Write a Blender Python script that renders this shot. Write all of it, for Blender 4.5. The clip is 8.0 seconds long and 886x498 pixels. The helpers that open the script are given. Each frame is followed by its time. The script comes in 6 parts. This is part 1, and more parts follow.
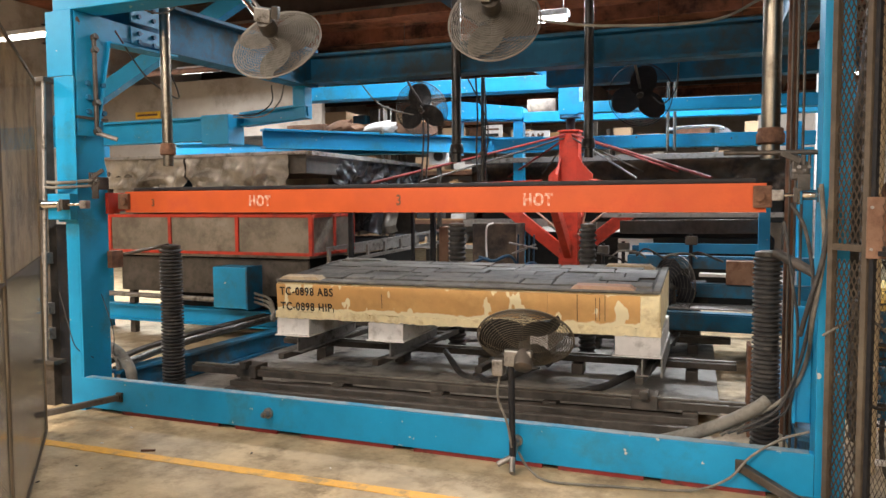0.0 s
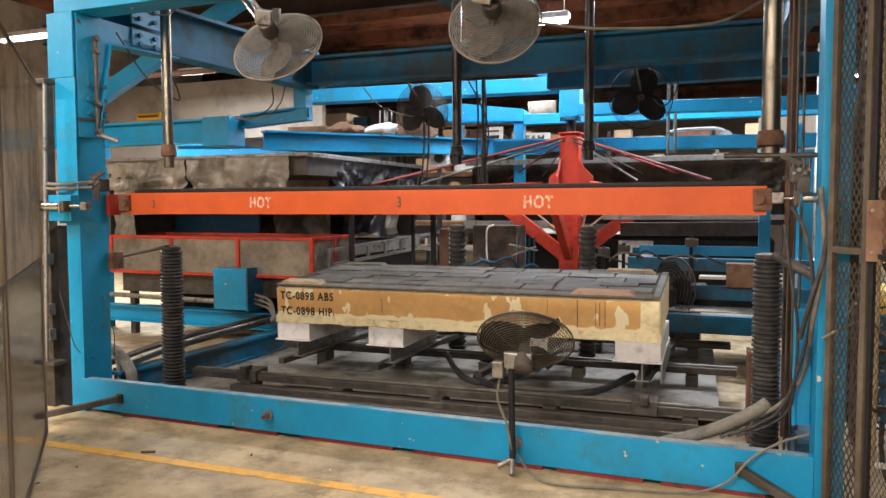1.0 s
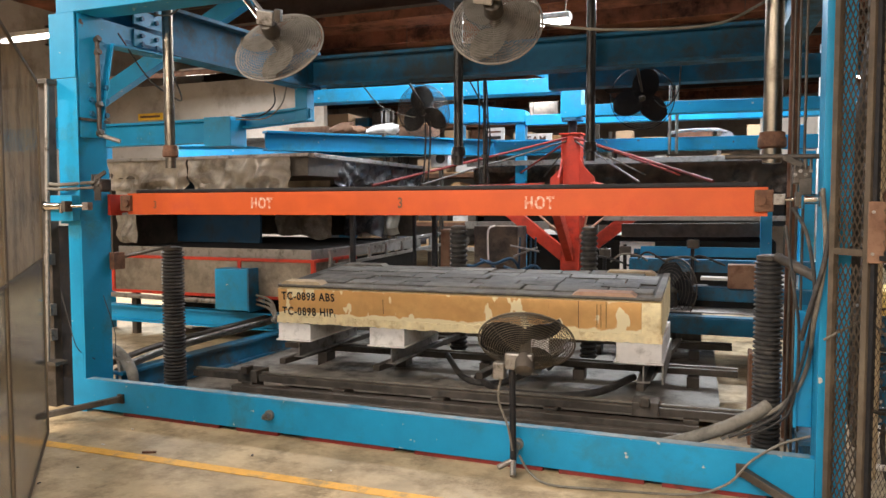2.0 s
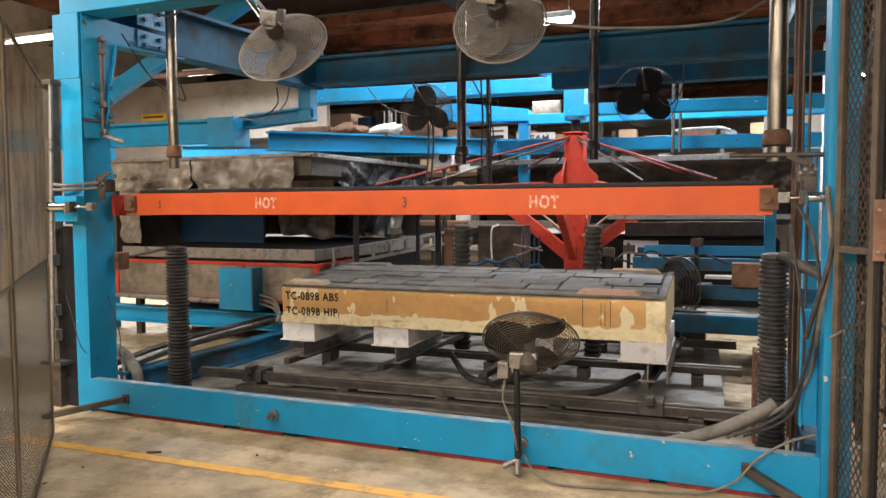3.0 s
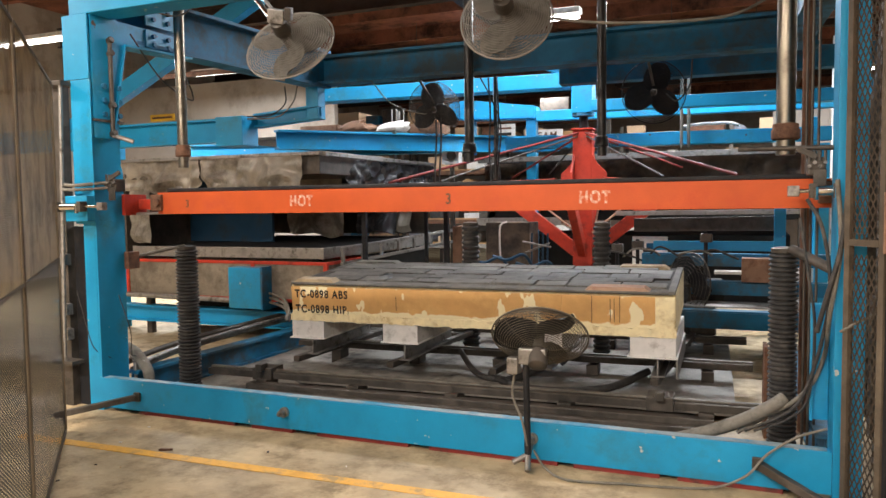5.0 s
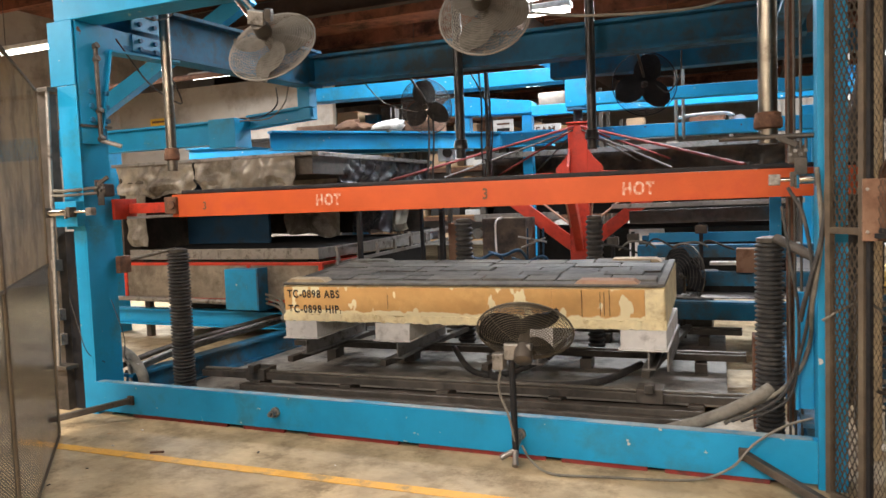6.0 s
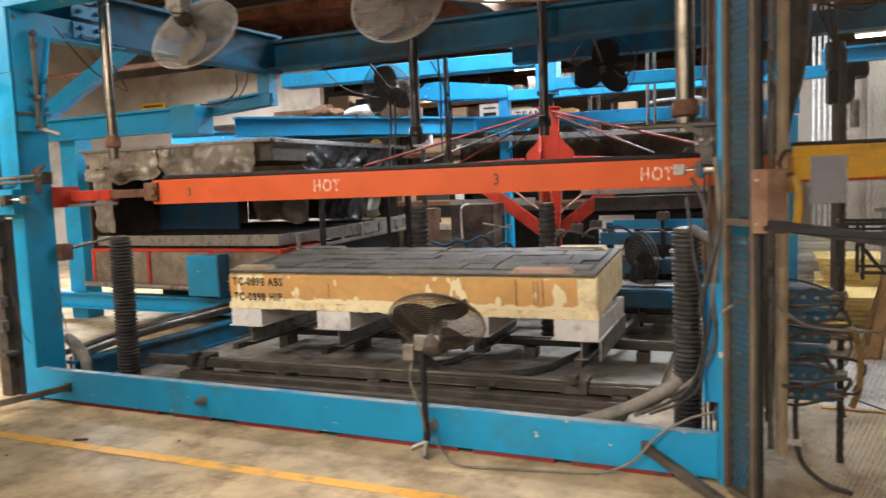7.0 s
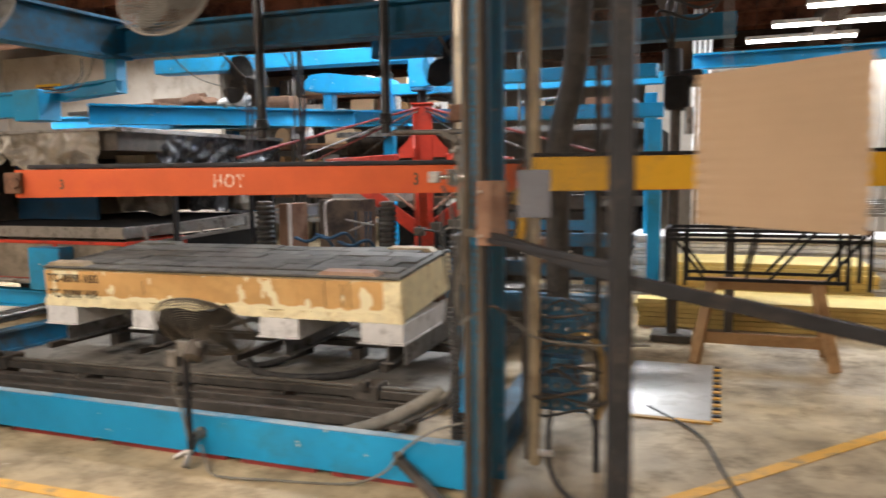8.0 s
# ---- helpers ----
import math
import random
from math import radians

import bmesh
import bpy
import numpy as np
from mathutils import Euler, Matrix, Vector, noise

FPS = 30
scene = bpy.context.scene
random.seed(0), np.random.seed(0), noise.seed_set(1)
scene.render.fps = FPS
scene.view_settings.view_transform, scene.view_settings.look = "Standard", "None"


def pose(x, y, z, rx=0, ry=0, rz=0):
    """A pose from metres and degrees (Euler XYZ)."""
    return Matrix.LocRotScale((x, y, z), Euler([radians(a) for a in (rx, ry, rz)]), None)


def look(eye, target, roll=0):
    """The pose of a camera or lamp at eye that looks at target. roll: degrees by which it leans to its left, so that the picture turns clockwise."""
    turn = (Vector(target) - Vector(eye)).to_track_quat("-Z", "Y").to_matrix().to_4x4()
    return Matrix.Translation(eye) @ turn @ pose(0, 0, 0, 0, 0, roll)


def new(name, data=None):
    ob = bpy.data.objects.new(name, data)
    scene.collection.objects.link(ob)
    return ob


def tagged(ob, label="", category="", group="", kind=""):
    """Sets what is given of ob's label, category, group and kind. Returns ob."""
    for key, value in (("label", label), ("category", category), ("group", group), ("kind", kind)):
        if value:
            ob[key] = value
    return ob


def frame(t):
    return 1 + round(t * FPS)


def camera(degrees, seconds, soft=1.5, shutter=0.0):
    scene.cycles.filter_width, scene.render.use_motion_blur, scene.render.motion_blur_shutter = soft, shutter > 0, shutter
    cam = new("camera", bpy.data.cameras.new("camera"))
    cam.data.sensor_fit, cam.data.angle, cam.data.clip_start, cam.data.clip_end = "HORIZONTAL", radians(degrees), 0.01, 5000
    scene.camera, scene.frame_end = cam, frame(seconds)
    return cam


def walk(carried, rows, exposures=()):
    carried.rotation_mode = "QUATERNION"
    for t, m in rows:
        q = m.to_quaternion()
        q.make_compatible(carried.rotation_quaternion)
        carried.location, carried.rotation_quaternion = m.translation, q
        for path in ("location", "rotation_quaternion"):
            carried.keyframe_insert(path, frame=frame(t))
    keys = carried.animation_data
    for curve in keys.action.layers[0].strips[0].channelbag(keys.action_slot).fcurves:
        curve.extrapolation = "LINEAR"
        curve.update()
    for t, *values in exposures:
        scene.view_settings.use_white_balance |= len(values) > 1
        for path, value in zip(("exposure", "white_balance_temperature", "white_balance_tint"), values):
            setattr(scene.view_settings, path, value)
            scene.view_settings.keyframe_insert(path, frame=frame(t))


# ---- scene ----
cam = camera(61.3, 8.0, shutter=0.7)
PATH = [
    (0, (0.182, 0.353, 1.61), (-0.55, 2.21, 1.488), -0.3),
    (0.5, (0.183, 0.35, 1.609), (-0.549, 2.207, 1.489), -0.2),
    (1, (0.184, 0.349, 1.614), (-0.549, 2.206, 1.496), -0.2),
    (1.5, (0.187, 0.351, 1.615), (-0.547, 2.207, 1.499), -0.1),
    (3, (0.179, 0.349, 1.615), (-0.565, 2.202, 1.497), -0.3),
    (3.5, (0.173, 0.353, 1.613), (-0.574, 2.204, 1.492), -0.3),
    (4, (0.171, 0.347, 1.609), (-0.581, 2.196, 1.486), -0.2),
    (4.5, (0.175, 0.341, 1.607), (-0.583, 2.187, 1.483), -0.3),
    (6, (0.318, 0.4, 1.599), (-0.466, 2.235, 1.47), -2.1),
    (6.5, (0.592, 0.495, 1.629), (-0.219, 2.317, 1.477), -2.1),
    (7, (0.872, 0.686, 1.614), (0.051, 2.501, 1.442), -2.1),
    (7.5, (1.296, 0.969, 1.636), (0.528, 2.806, 1.449), -1.7),
    (8, (1.788, 1.18, 1.666), (1.097, 3.046, 1.464), -0.7),
]
walk(cam, [(t, look(eye, target, roll)) for t, eye, target, roll in PATH])

# ---- light and world ----
world = bpy.data.worlds.new("world")
scene.world = world
world.use_nodes = True
world.node_tree.nodes["Background"].inputs[0].default_value = (0.55, 0.62, 0.75, 1)
world.node_tree.nodes["Background"].inputs[1].default_value = 0.03
scene.view_settings.exposure = -0.02


# ---- materials ----
def mat(name, color, rough=0.6, metal=0.0, var=0.25, scale=6.0, dirt=None, dirt_amt=0.5, dirt_scale=3.0, bump=0.15, bump_scale=60.0, spec=0.4, rand=0.0):
    """Base colour with two scales of variation, dirt patches and fine relief."""
    m = bpy.data.materials.new(name)
    m.use_nodes = True
    nt = m.node_tree
    N, L = nt.nodes, nt.links
    b = N["Principled BSDF"]
    b.inputs["Roughness"].default_value = rough
    b.inputs["Metallic"].default_value = metal
    b.inputs["Specular IOR Level"].default_value = spec
    tc = N.new("ShaderNodeTexCoord")
    n1 = N.new("ShaderNodeTexNoise")
    n1.inputs["Scale"].default_value = scale
    n1.inputs["Detail"].default_value = 6
    n1.inputs["Roughness"].default_value = 0.65
    L.new(tc.outputs["Object"], n1.inputs["Vector"])
    r1 = N.new("ShaderNodeMapRange")
    r1.inputs["From Min"].default_value, r1.inputs["From Max"].default_value = 0.3, 0.7
    r1.inputs["To Min"].default_value, r1.inputs["To Max"].default_value = 1 - var, 1 + var
    L.new(n1.outputs["Fac"], r1.inputs["Value"])
    mul = N.new("ShaderNodeVectorMath")
    mul.operation = "SCALE"
    mul.inputs[0].default_value = color[:3]
    L.new(r1.outputs[0], mul.inputs["Scale"])
    out = mul.outputs["Vector"]
    if rand:
        oi = N.new("ShaderNodeObjectInfo")
        rr = N.new("ShaderNodeMapRange")
        rr.inputs["To Min"].default_value, rr.inputs["To Max"].default_value = 1 - rand, 1 + rand
        L.new(oi.outputs["Random"], rr.inputs["Value"])
        m2 = N.new("ShaderNodeVectorMath")
        m2.operation = "SCALE"
        L.new(out, m2.inputs[0])
        L.new(rr.outputs[0], m2.inputs["Scale"])
        out = m2.outputs["Vector"]
    if dirt:
        n2 = N.new("ShaderNodeTexNoise")
        n2.inputs["Scale"].default_value = dirt_scale
        n2.inputs["Detail"].default_value = 9
        n2.inputs["Roughness"].default_value = 0.72
        L.new(tc.outputs["Object"], n2.inputs["Vector"])
        cr = N.new("ShaderNodeValToRGB")
        lo = 0.62 - 0.3 * dirt_amt
        cr.color_ramp.elements[0].position, cr.color_ramp.elements[1].position = lo, min(lo + 0.16, 0.99)
        L.new(n2.outputs["Fac"], cr.inputs["Fac"])
        mx = N.new("ShaderNodeMixRGB")
        mx.inputs["Color2"].default_value = (*dirt, 1)
        L.new(cr.outputs["Color"], mx.inputs["Fac"])
        L.new(out, mx.inputs["Color1"])
        out = mx.outputs["Color"]
        mr = N.new("ShaderNodeMapRange")
        mr.inputs["To Min"].default_value, mr.inputs["To Max"].default_value = rough, min(rough + 0.25, 1)
        L.new(cr.outputs["Color"], mr.inputs["Value"])
        L.new(mr.outputs[0], b.inputs["Roughness"])
    L.new(out, b.inputs["Base Color"])
    if bump:
        n3 = N.new("ShaderNodeTexNoise")
        n3.inputs["Scale"].default_value = bump_scale
        n3.inputs["Detail"].default_value = 5
        L.new(tc.outputs["Object"], n3.inputs["Vector"])
        bp = N.new("ShaderNodeBump")
        bp.inputs["Strength"].default_value = bump
        bp.inputs["Distance"].default_value = 0.02
        L.new(n3.outputs["Fac"], bp.inputs["Height"])
        L.new(bp.outputs["Normal"], b.inputs["Normal"])
    return m


def chipped(m, color, scale, cut):
    """Small flakes knocked out of a paint, down to another colour."""
    N, L = m.node_tree.nodes, m.node_tree.links
    b = N["Principled BSDF"]
    old = b.inputs["Base Color"].links[0].from_socket
    tc = N.new("ShaderNodeTexCoord")
    nz = N.new("ShaderNodeTexNoise")
    nz.inputs["Scale"].default_value, nz.inputs["Detail"].default_value = scale, 3
    L.new(tc.outputs["Object"], nz.inputs["Vector"])
    r = N.new("ShaderNodeMapRange")
    r.inputs["From Min"].default_value, r.inputs["From Max"].default_value = cut, cut + 0.015
    L.new(nz.outputs["Fac"], r.inputs["Value"])
    mix = N.new("ShaderNodeMixRGB")
    mix.inputs["Color2"].default_value = (*color, 1)
    L.new(r.outputs[0], mix.inputs["Fac"])
    L.new(old, mix.inputs["Color1"])
    L.new(mix.outputs["Color"], b.inputs["Base Color"])


def glow(name, color, strength):
    m = bpy.data.materials.new(name)
    m.use_nodes = True
    nt = m.node_tree
    e = nt.nodes.new("ShaderNodeEmission")
    e.inputs[0].default_value, e.inputs[1].default_value = (*color, 1), strength
    nt.links.new(e.outputs[0], nt.nodes["Material Output"].inputs[0])
    return m


BLUE = mat("blue_paint", (0.007, 0.235, 0.45), 0.42, 0, 0.14, 2.5, (0.03, 0.17, 0.23), 0.32, 2.0, 0.05, 90, 0.35)
chipped(BLUE, (0.42, 0.42, 0.40), 16, 0.715)
chipped(BLUE, (0.10, 0.05, 0.03), 10, 0.75)
# Dirtier, darker copy of BLUE; on the press beams its darkness is painted shade.
BLUE_DARK = mat("dark_shaded_blue_paint", (0.007, 0.12, 0.235), 0.55, 0, 0.25, 3, (0.05, 0.075, 0.09), 0.55, 2.2, 0.08, 60, 0.3)
ORANGE = mat("orange_paint", (0.49, 0.082, 0.018), 0.5, 0, 0.12, 3, (0.45, 0.07, 0.025), 0.35, 2.4, 0.06, 80, 0.3)
chipped(ORANGE, (0.10, 0.05, 0.035), 11, 0.75)
RED = mat("red_paint", (0.42, 0.035, 0.016), 0.5, 0, 0.2, 4, (0.2, 0.03, 0.02), 0.4, 5, 0.08, 60, 0.3)
YELLOW = mat("yellow_paint", (0.72, 0.40, 0.03), 0.5, 0, 0.15, 3, (0.45, 0.27, 0.06), 0.35, 3, 0.05, 80, 0.3)
MAROON = mat("dull_maroon_paint", (0.24, 0.032, 0.028), 0.6, 0, 0.3, 6, (0.09, 0.035, 0.03), 0.5, 6, 0.1, 60, 0.3)
STAINED = mat("stained_block", (0.20, 0.115, 0.075), 0.7, 0, 0.2, 6, (0.12, 0.06, 0.04), 0.45, 5, 0.1, 40, 0.2)
STEEL_DARK = mat("dark_steel", (0.07, 0.06, 0.05), 0.5, 0.5, 0.35, 8, (0.12, 0.10, 0.085), 0.45, 6, 0.15, 70, 0.4)
STEEL = mat("worn_steel", (0.30, 0.28, 0.26), 0.42, 0.7, 0.3, 7, (0.10, 0.085, 0.07), 0.45, 7, 0.1, 80, 0.5)
WORN_RAIL = mat("rubbed_rail_steel", (0.16, 0.145, 0.125), 0.55, 0.4, 0.3, 7, (0.08, 0.07, 0.06), 0.45, 5, 0.1, 70, 0.4)
CHROME = mat("polished_rod", (0.55, 0.53, 0.5), 0.16, 1.0, 0.15, 5, (0.16, 0.13, 0.10), 0.25, 4, 0.02, 40, 0.5)
BLACK = mat("black_rubber", (0.03, 0.028, 0.027), 0.6, 0, 0.4, 15, (0.09, 0.08, 0.07), 0.4, 9, 0.15, 60, 0.35)
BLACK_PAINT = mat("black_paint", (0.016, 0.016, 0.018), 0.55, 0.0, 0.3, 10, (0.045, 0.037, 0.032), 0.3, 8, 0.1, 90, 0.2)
CONCRETE = mat("concrete", (0.40, 0.30, 0.175), 0.55, 0, 0.34, 2.2, (0.21, 0.155, 0.09), 0.5, 2.6, 0.22, 26, 0.35)
PIT = mat("oily_concrete", (0.22, 0.20, 0.175), 0.6, 0, 0.35, 2, (0.05, 0.045, 0.04), 0.5, 2, 0.2, 30, 0.4)
CREAM = mat("cream_putty", (0.86, 0.74, 0.46), 0.7, 0, 0.12, 9, (0.58, 0.43, 0.22), 0.36, 6, 0.2, 40, 0.2)


def filler_panel(name):
    """Varnished plywood whose lower edge, ends and joints are smeared with cream filler."""
    m = mat(name, (0.66, 0.375, 0.14), 0.5, 0, 0.16, 3, (0.72, 0.44, 0.17), 0.4, 2.5, 0.06, 50, 0.3, 0.10)
    N, L = m.node_tree.nodes, m.node_tree.links
    b = N["Principled BSDF"]
    old = b.inputs["Base Color"].links[0].from_socket
    tc = N.new("ShaderNodeTexCoord")
    sep = N.new("ShaderNodeSeparateXYZ")
    L.new(tc.outputs["Object"], sep.inputs[0])
    nz = N.new("ShaderNodeTexNoise")
    nz.inputs["Scale"].default_value, nz.inputs["Detail"].default_value = 7, 4
    L.new(tc.outputs["Object"], nz.inputs["Vector"])

    def ramp(src, lo, hi, flip, amp):
        a = N.new("ShaderNodeMath")
        a.operation = "MULTIPLY_ADD"
        a.inputs[1].default_value, a.inputs[2].default_value = amp, -amp / 2
        L.new(nz.outputs["Fac"], a.inputs[0])
        c = N.new("ShaderNodeMath")
        c.operation = "ADD"
        L.new(src, c.inputs[0])
        L.new(a.outputs[0], c.inputs[1])
        r = N.new("ShaderNodeMapRange")
        r.inputs["From Min"].default_value, r.inputs["From Max"].default_value = lo, hi
        r.inputs["To Min"].default_value, r.inputs["To Max"].default_value = (0, 1) if not flip else (1, 0)
        L.new(c.outputs[0], r.inputs["Value"])
        return r.outputs[0]

    low = ramp(sep.outputs["Z"], 0.672, 0.682, True, 0.12)
    top = ramp(sep.outputs["Z"], 0.905, 0.915, False, 0.26)
    spots = N.new("ShaderNodeTexNoise")
    spots.inputs["Scale"].default_value, spots.inputs["Detail"].default_value = 6.5, 3
    stretch = N.new("ShaderNodeVectorMath")
    stretch.operation = "MULTIPLY"
    stretch.inputs[1].default_value = (1.0, 1.0, 0.45)
    L.new(tc.outputs["Object"], stretch.inputs[0])
    L.new(stretch.outputs["Vector"], spots.inputs["Vector"])
    sr = N.new("ShaderNodeMapRange")
    sr.inputs["From Min"].default_value, sr.inputs["From Max"].default_value = 0.59, 0.605
    L.new(spots.outputs["Fac"], sr.inputs["Value"])
    acc = low
    for o in (top, sr.outputs[0]):
        mx = N.new("ShaderNodeMath")
        mx.operation = "MAXIMUM"
        L.new(acc, mx.inputs[0])
        L.new(o, mx.inputs[1])
        acc = mx.outputs[0]
    mix = N.new("ShaderNodeMixRGB")
    mix.inputs["Color2"].default_value = (0.86, 0.75, 0.48, 1)
    L.new(acc, mix.inputs["Fac"])
    L.new(old, mix.inputs["Color1"])
    L.new(mix.outputs["Color"], b.inputs["Base Color"])
    return m


FILLED = filler_panel("filled_plywood")
SLATE_JOINT = mat("dirty_slate_joint", (0.06, 0.057, 0.052), 0.8, 0.0, 0.3, 9, (0.11, 0.105, 0.095), 0.4, 6, 0.2, 40, 0.2)
TAN_BLOCK = mat("rubbed_tan_wood", (0.40, 0.31, 0.20), 0.6, 0, 0.2, 6, (0.25, 0.21, 0.16), 0.45, 7, 0.1, 40, 0.3)
PIPE_TAN = mat("dusty_cream_pipe", (0.50, 0.40, 0.26), 0.55, 0, 0.2, 5, (0.30, 0.23, 0.15), 0.45, 4, 0.08, 50, 0.35)
SLATE = mat("grey_mould_face", (0.115, 0.108, 0.098), 0.7, 0.0, 0.3, 9, (0.20, 0.19, 0.17), 0.42, 6, 0.3, 40, 0.25, 0.28)
WHITE = mat("white_paint", (0.72, 0.69, 0.66), 0.6, 0, 0.1, 8, (0.42, 0.39, 0.36), 0.35, 7, 0.1, 50, 0.3)
CANVAS = mat("sooty_aluminised_cloth", (0.55, 0.50, 0.43), 0.4, 0.3, 0.22, 2, (0.16, 0.13, 0.10), 0.56, 0.8, 0.16, 14, 0.4)
CANVAS_DARK = mat("black_plastic_sheet", (0.06, 0.06, 0.066), 0.26, 0, 0.3, 5, (0.10, 0.095, 0.09), 0.4, 4, 0.5, 8, 0.6)
OVEN_PANEL = mat("heat_stained_panel", (0.28, 0.245, 0.20), 0.36, 0.55, 0.3, 2.2, (0.13, 0.105, 0.08), 0.58, 1.6, 0.08, 30, 0.4)
RUST = mat("rusty_steel", (0.16, 0.08, 0.048), 0.75, 0.2, 0.3, 9, (0.09, 0.05, 0.035), 0.5, 8, 0.3, 50, 0.3)
GREY_HOSE = mat("grey_hose", (0.17, 0.155, 0.13), 0.6, 0, 0.25, 8, (0.10, 0.09, 0.075), 0.45, 6, 0.15, 60, 0.3)
CARD = mat("cardboard", (0.55, 0.385, 0.245), 0.8, 0, 0.07, 4, (0.33, 0.22, 0.14), 0.3, 2, 0.08, 70, 0.15)
WOOD = mat("bare_wood", (0.40, 0.235, 0.11), 0.7, 0, 0.2, 5, (0.27, 0.15, 0.07), 0.4, 4, 0.15, 50, 0.2)
WALL = mat("beige_wall", (0.36, 0.31, 0.26), 0.8, 0, 0.15, 1, (0.22, 0.18, 0.15), 0.4, 0.8, 0.1, 20, 0.2)
CEIL = mat("brown_roof_boards", (0.22, 0.085, 0.05), 0.85, 0, 0.35, 1.5, (0.045, 0.022, 0.016), 0.5, 1.0, 0.2, 15, 0.2)
CEIL_BEAM = mat("dark_roof_timber", (0.045, 0.028, 0.02), 0.8, 0, 0.3, 3, None, 0, 1, 0.2, 20, 0.2)
LINE = mat("yellow_floor_paint", (0.74, 0.38, 0.05), 0.55, 0, 0.25, 5, (0.36, 0.25, 0.12), 0.5, 5, 0.1, 40, 0.3)
MESH_TAN = mat("dusty_galvanised_mesh", (0.27, 0.195, 0.095), 0.65, 0.1, 0.3, 5, (0.09, 0.065, 0.038), 0.5, 1.6, 0.1, 60, 0.3)
GATE_FRAME = mat("dusty_gate_angle", (0.08, 0.06, 0.038), 0.7, 0.1, 0.25, 5, (0.10, 0.075, 0.05), 0.45, 3, 0.1, 60, 0.3)
LOWER_MESH = mat("dark_lower_mesh", (0.020, 0.0155, 0.011), 0.8, 0.0, 0.3, 4, (0.042, 0.030, 0.018), 0.35, 2, 0.1, 60, 0.3)
DUST_WIRE = mat("dusty_brown_wire", (0.10, 0.085, 0.065), 0.6, 0.1, 0.3, 8, (0.17, 0.15, 0.12), 0.4, 5, 0.0, 60, 0.3)
DUST_STEEL = mat("dusty_dark_steel", (0.085, 0.066, 0.048), 0.65, 0.1, 0.3, 5, (0.15, 0.12, 0.085), 0.42, 3, 0.1, 60, 0.3)
WIRE = mat("galvanised_wire", (0.20, 0.18, 0.155), 0.55, 0.25, 0.2, 9, None, 0, 1, 0.0, 60, 0.5)
GREY_METAL = mat("grey_sheet", (0.17, 0.175, 0.20), 0.6, 0.2, 0.1, 6, (0.18, 0.18, 0.2), 0.3, 12, 0.1, 80, 0.3)
INK = mat("black_stencil_ink", (0.016, 0.014, 0.013), 0.7, 0, 0.3, 20, None, 0, 1, 0.0)
CHALK = mat("worn_white_stencil", (0.66, 0.52, 0.42), 0.7, 0, 0.2, 20, (0.55, 0.10, 0.025), 0.68, 24, 0.0)
PLATE = mat("aluminium_plate", (0.55, 0.53, 0.5), 0.35, 0.6, 0.15, 4, (0.35, 0.32, 0.28), 0.4, 3, 0.05, 50, 0.5)
WORN_BLUE = mat("rubbed_blue_paint", (0.20, 0.25, 0.27), 0.5, 0.1, 0.25, 4, (0.03, 0.20, 0.33), 0.5, 3, 0.1, 60, 0.4)
BLOCK = mat("pinkish_filler_wood", (0.42, 0.27, 0.19), 0.65, 0, 0.15, 6, (0.35, 0.17, 0.13), 0.45, 8, 0.1, 40, 0.3)
SHEET = mat("pale_corrugated_board", (0.46, 0.335, 0.225), 0.75, 0, 0.06, 3, (0.42, 0.30, 0.20), 0.35, 1.5, 0.06, 80, 0.2)
NAVY = mat("navy_paint", (0.010, 0.045, 0.09), 0.5, 0.1, 0.25, 3, (0.03, 0.04, 0.05), 0.4, 3, 0.06, 60, 0.35)
# Even, rough near-black for the oven table, skirts and rear oven bodies.
MATT_BLACK = mat("matt_black_sheet", (0.014, 0.013, 0.013), 0.85, 0, 0.3, 4, None, 0, 1, 0.1, 30, 0.15)
BROWN_CLOTH = mat("scorched_brown_cloth", (0.10, 0.07, 0.05), 0.8, 0, 0.4, 3, (0.035, 0.028, 0.024), 0.5, 2.2, 0.4, 9, 0.2)
ROD = mat("oily_polished_rod", (0.21, 0.18, 0.14), 0.3, 1.0, 0.25, 5, (0.12, 0.10, 0.075), 0.45, 5, 0.03, 40, 0.5)
DARK_ROD = mat("black_oiled_rod", (0.05, 0.045, 0.04), 0.3, 0.6, 0.3, 6, (0.025, 0.022, 0.02), 0.4, 6, 0.03, 40, 0.5)
BRASS = mat("tarnished_brass", (0.40, 0.26, 0.09), 0.4, 0.8, 0.2, 9, (0.18, 0.13, 0.07), 0.4, 9, 0.05, 60, 0.5)
TUBE = glow("fluorescent_tube", (1.0, 0.95, 0.9), 14.0)


# ---- mesh helpers ----
def box(bm, x0, x1, y0, y1, z0, z1, bev=0.0, m=None):
    r = bmesh.ops.create_cube(bm, size=1)
    vs = r["verts"]
    for v in vs:
        v.co = Vector(((x0 + x1) / 2 + v.co.x * (x1 - x0), (y0 + y1) / 2 + v.co.y * (y1 - y0), (z0 + z1) / 2 + v.co.z * (z1 - z0)))
    if bev:
        es = list({e for v in vs for e in v.link_edges})
        r2 = bmesh.ops.bevel(bm, geom=es, offset=bev, segments=2, profile=0.6, affect="EDGES")
        vs = list({v for f in r2["faces"] for v in f.verts} | {v for v in vs if v.is_valid})
    if m is not None:
        bmesh.ops.transform(bm, matrix=m, verts=vs)
    return vs


def bar(bm, a, b, w, h, bev=0.0):
    """A rectangular bar from a to b, w wide and h high."""
    a, b = Vector(a), Vector(b)
    d = b - a
    q = d.to_track_quat("Y", "Z").to_matrix().to_4x4()
    return box(bm, -w / 2, w / 2, 0, d.length, -h / 2, h / 2, bev, Matrix.Translation(a) @ q)


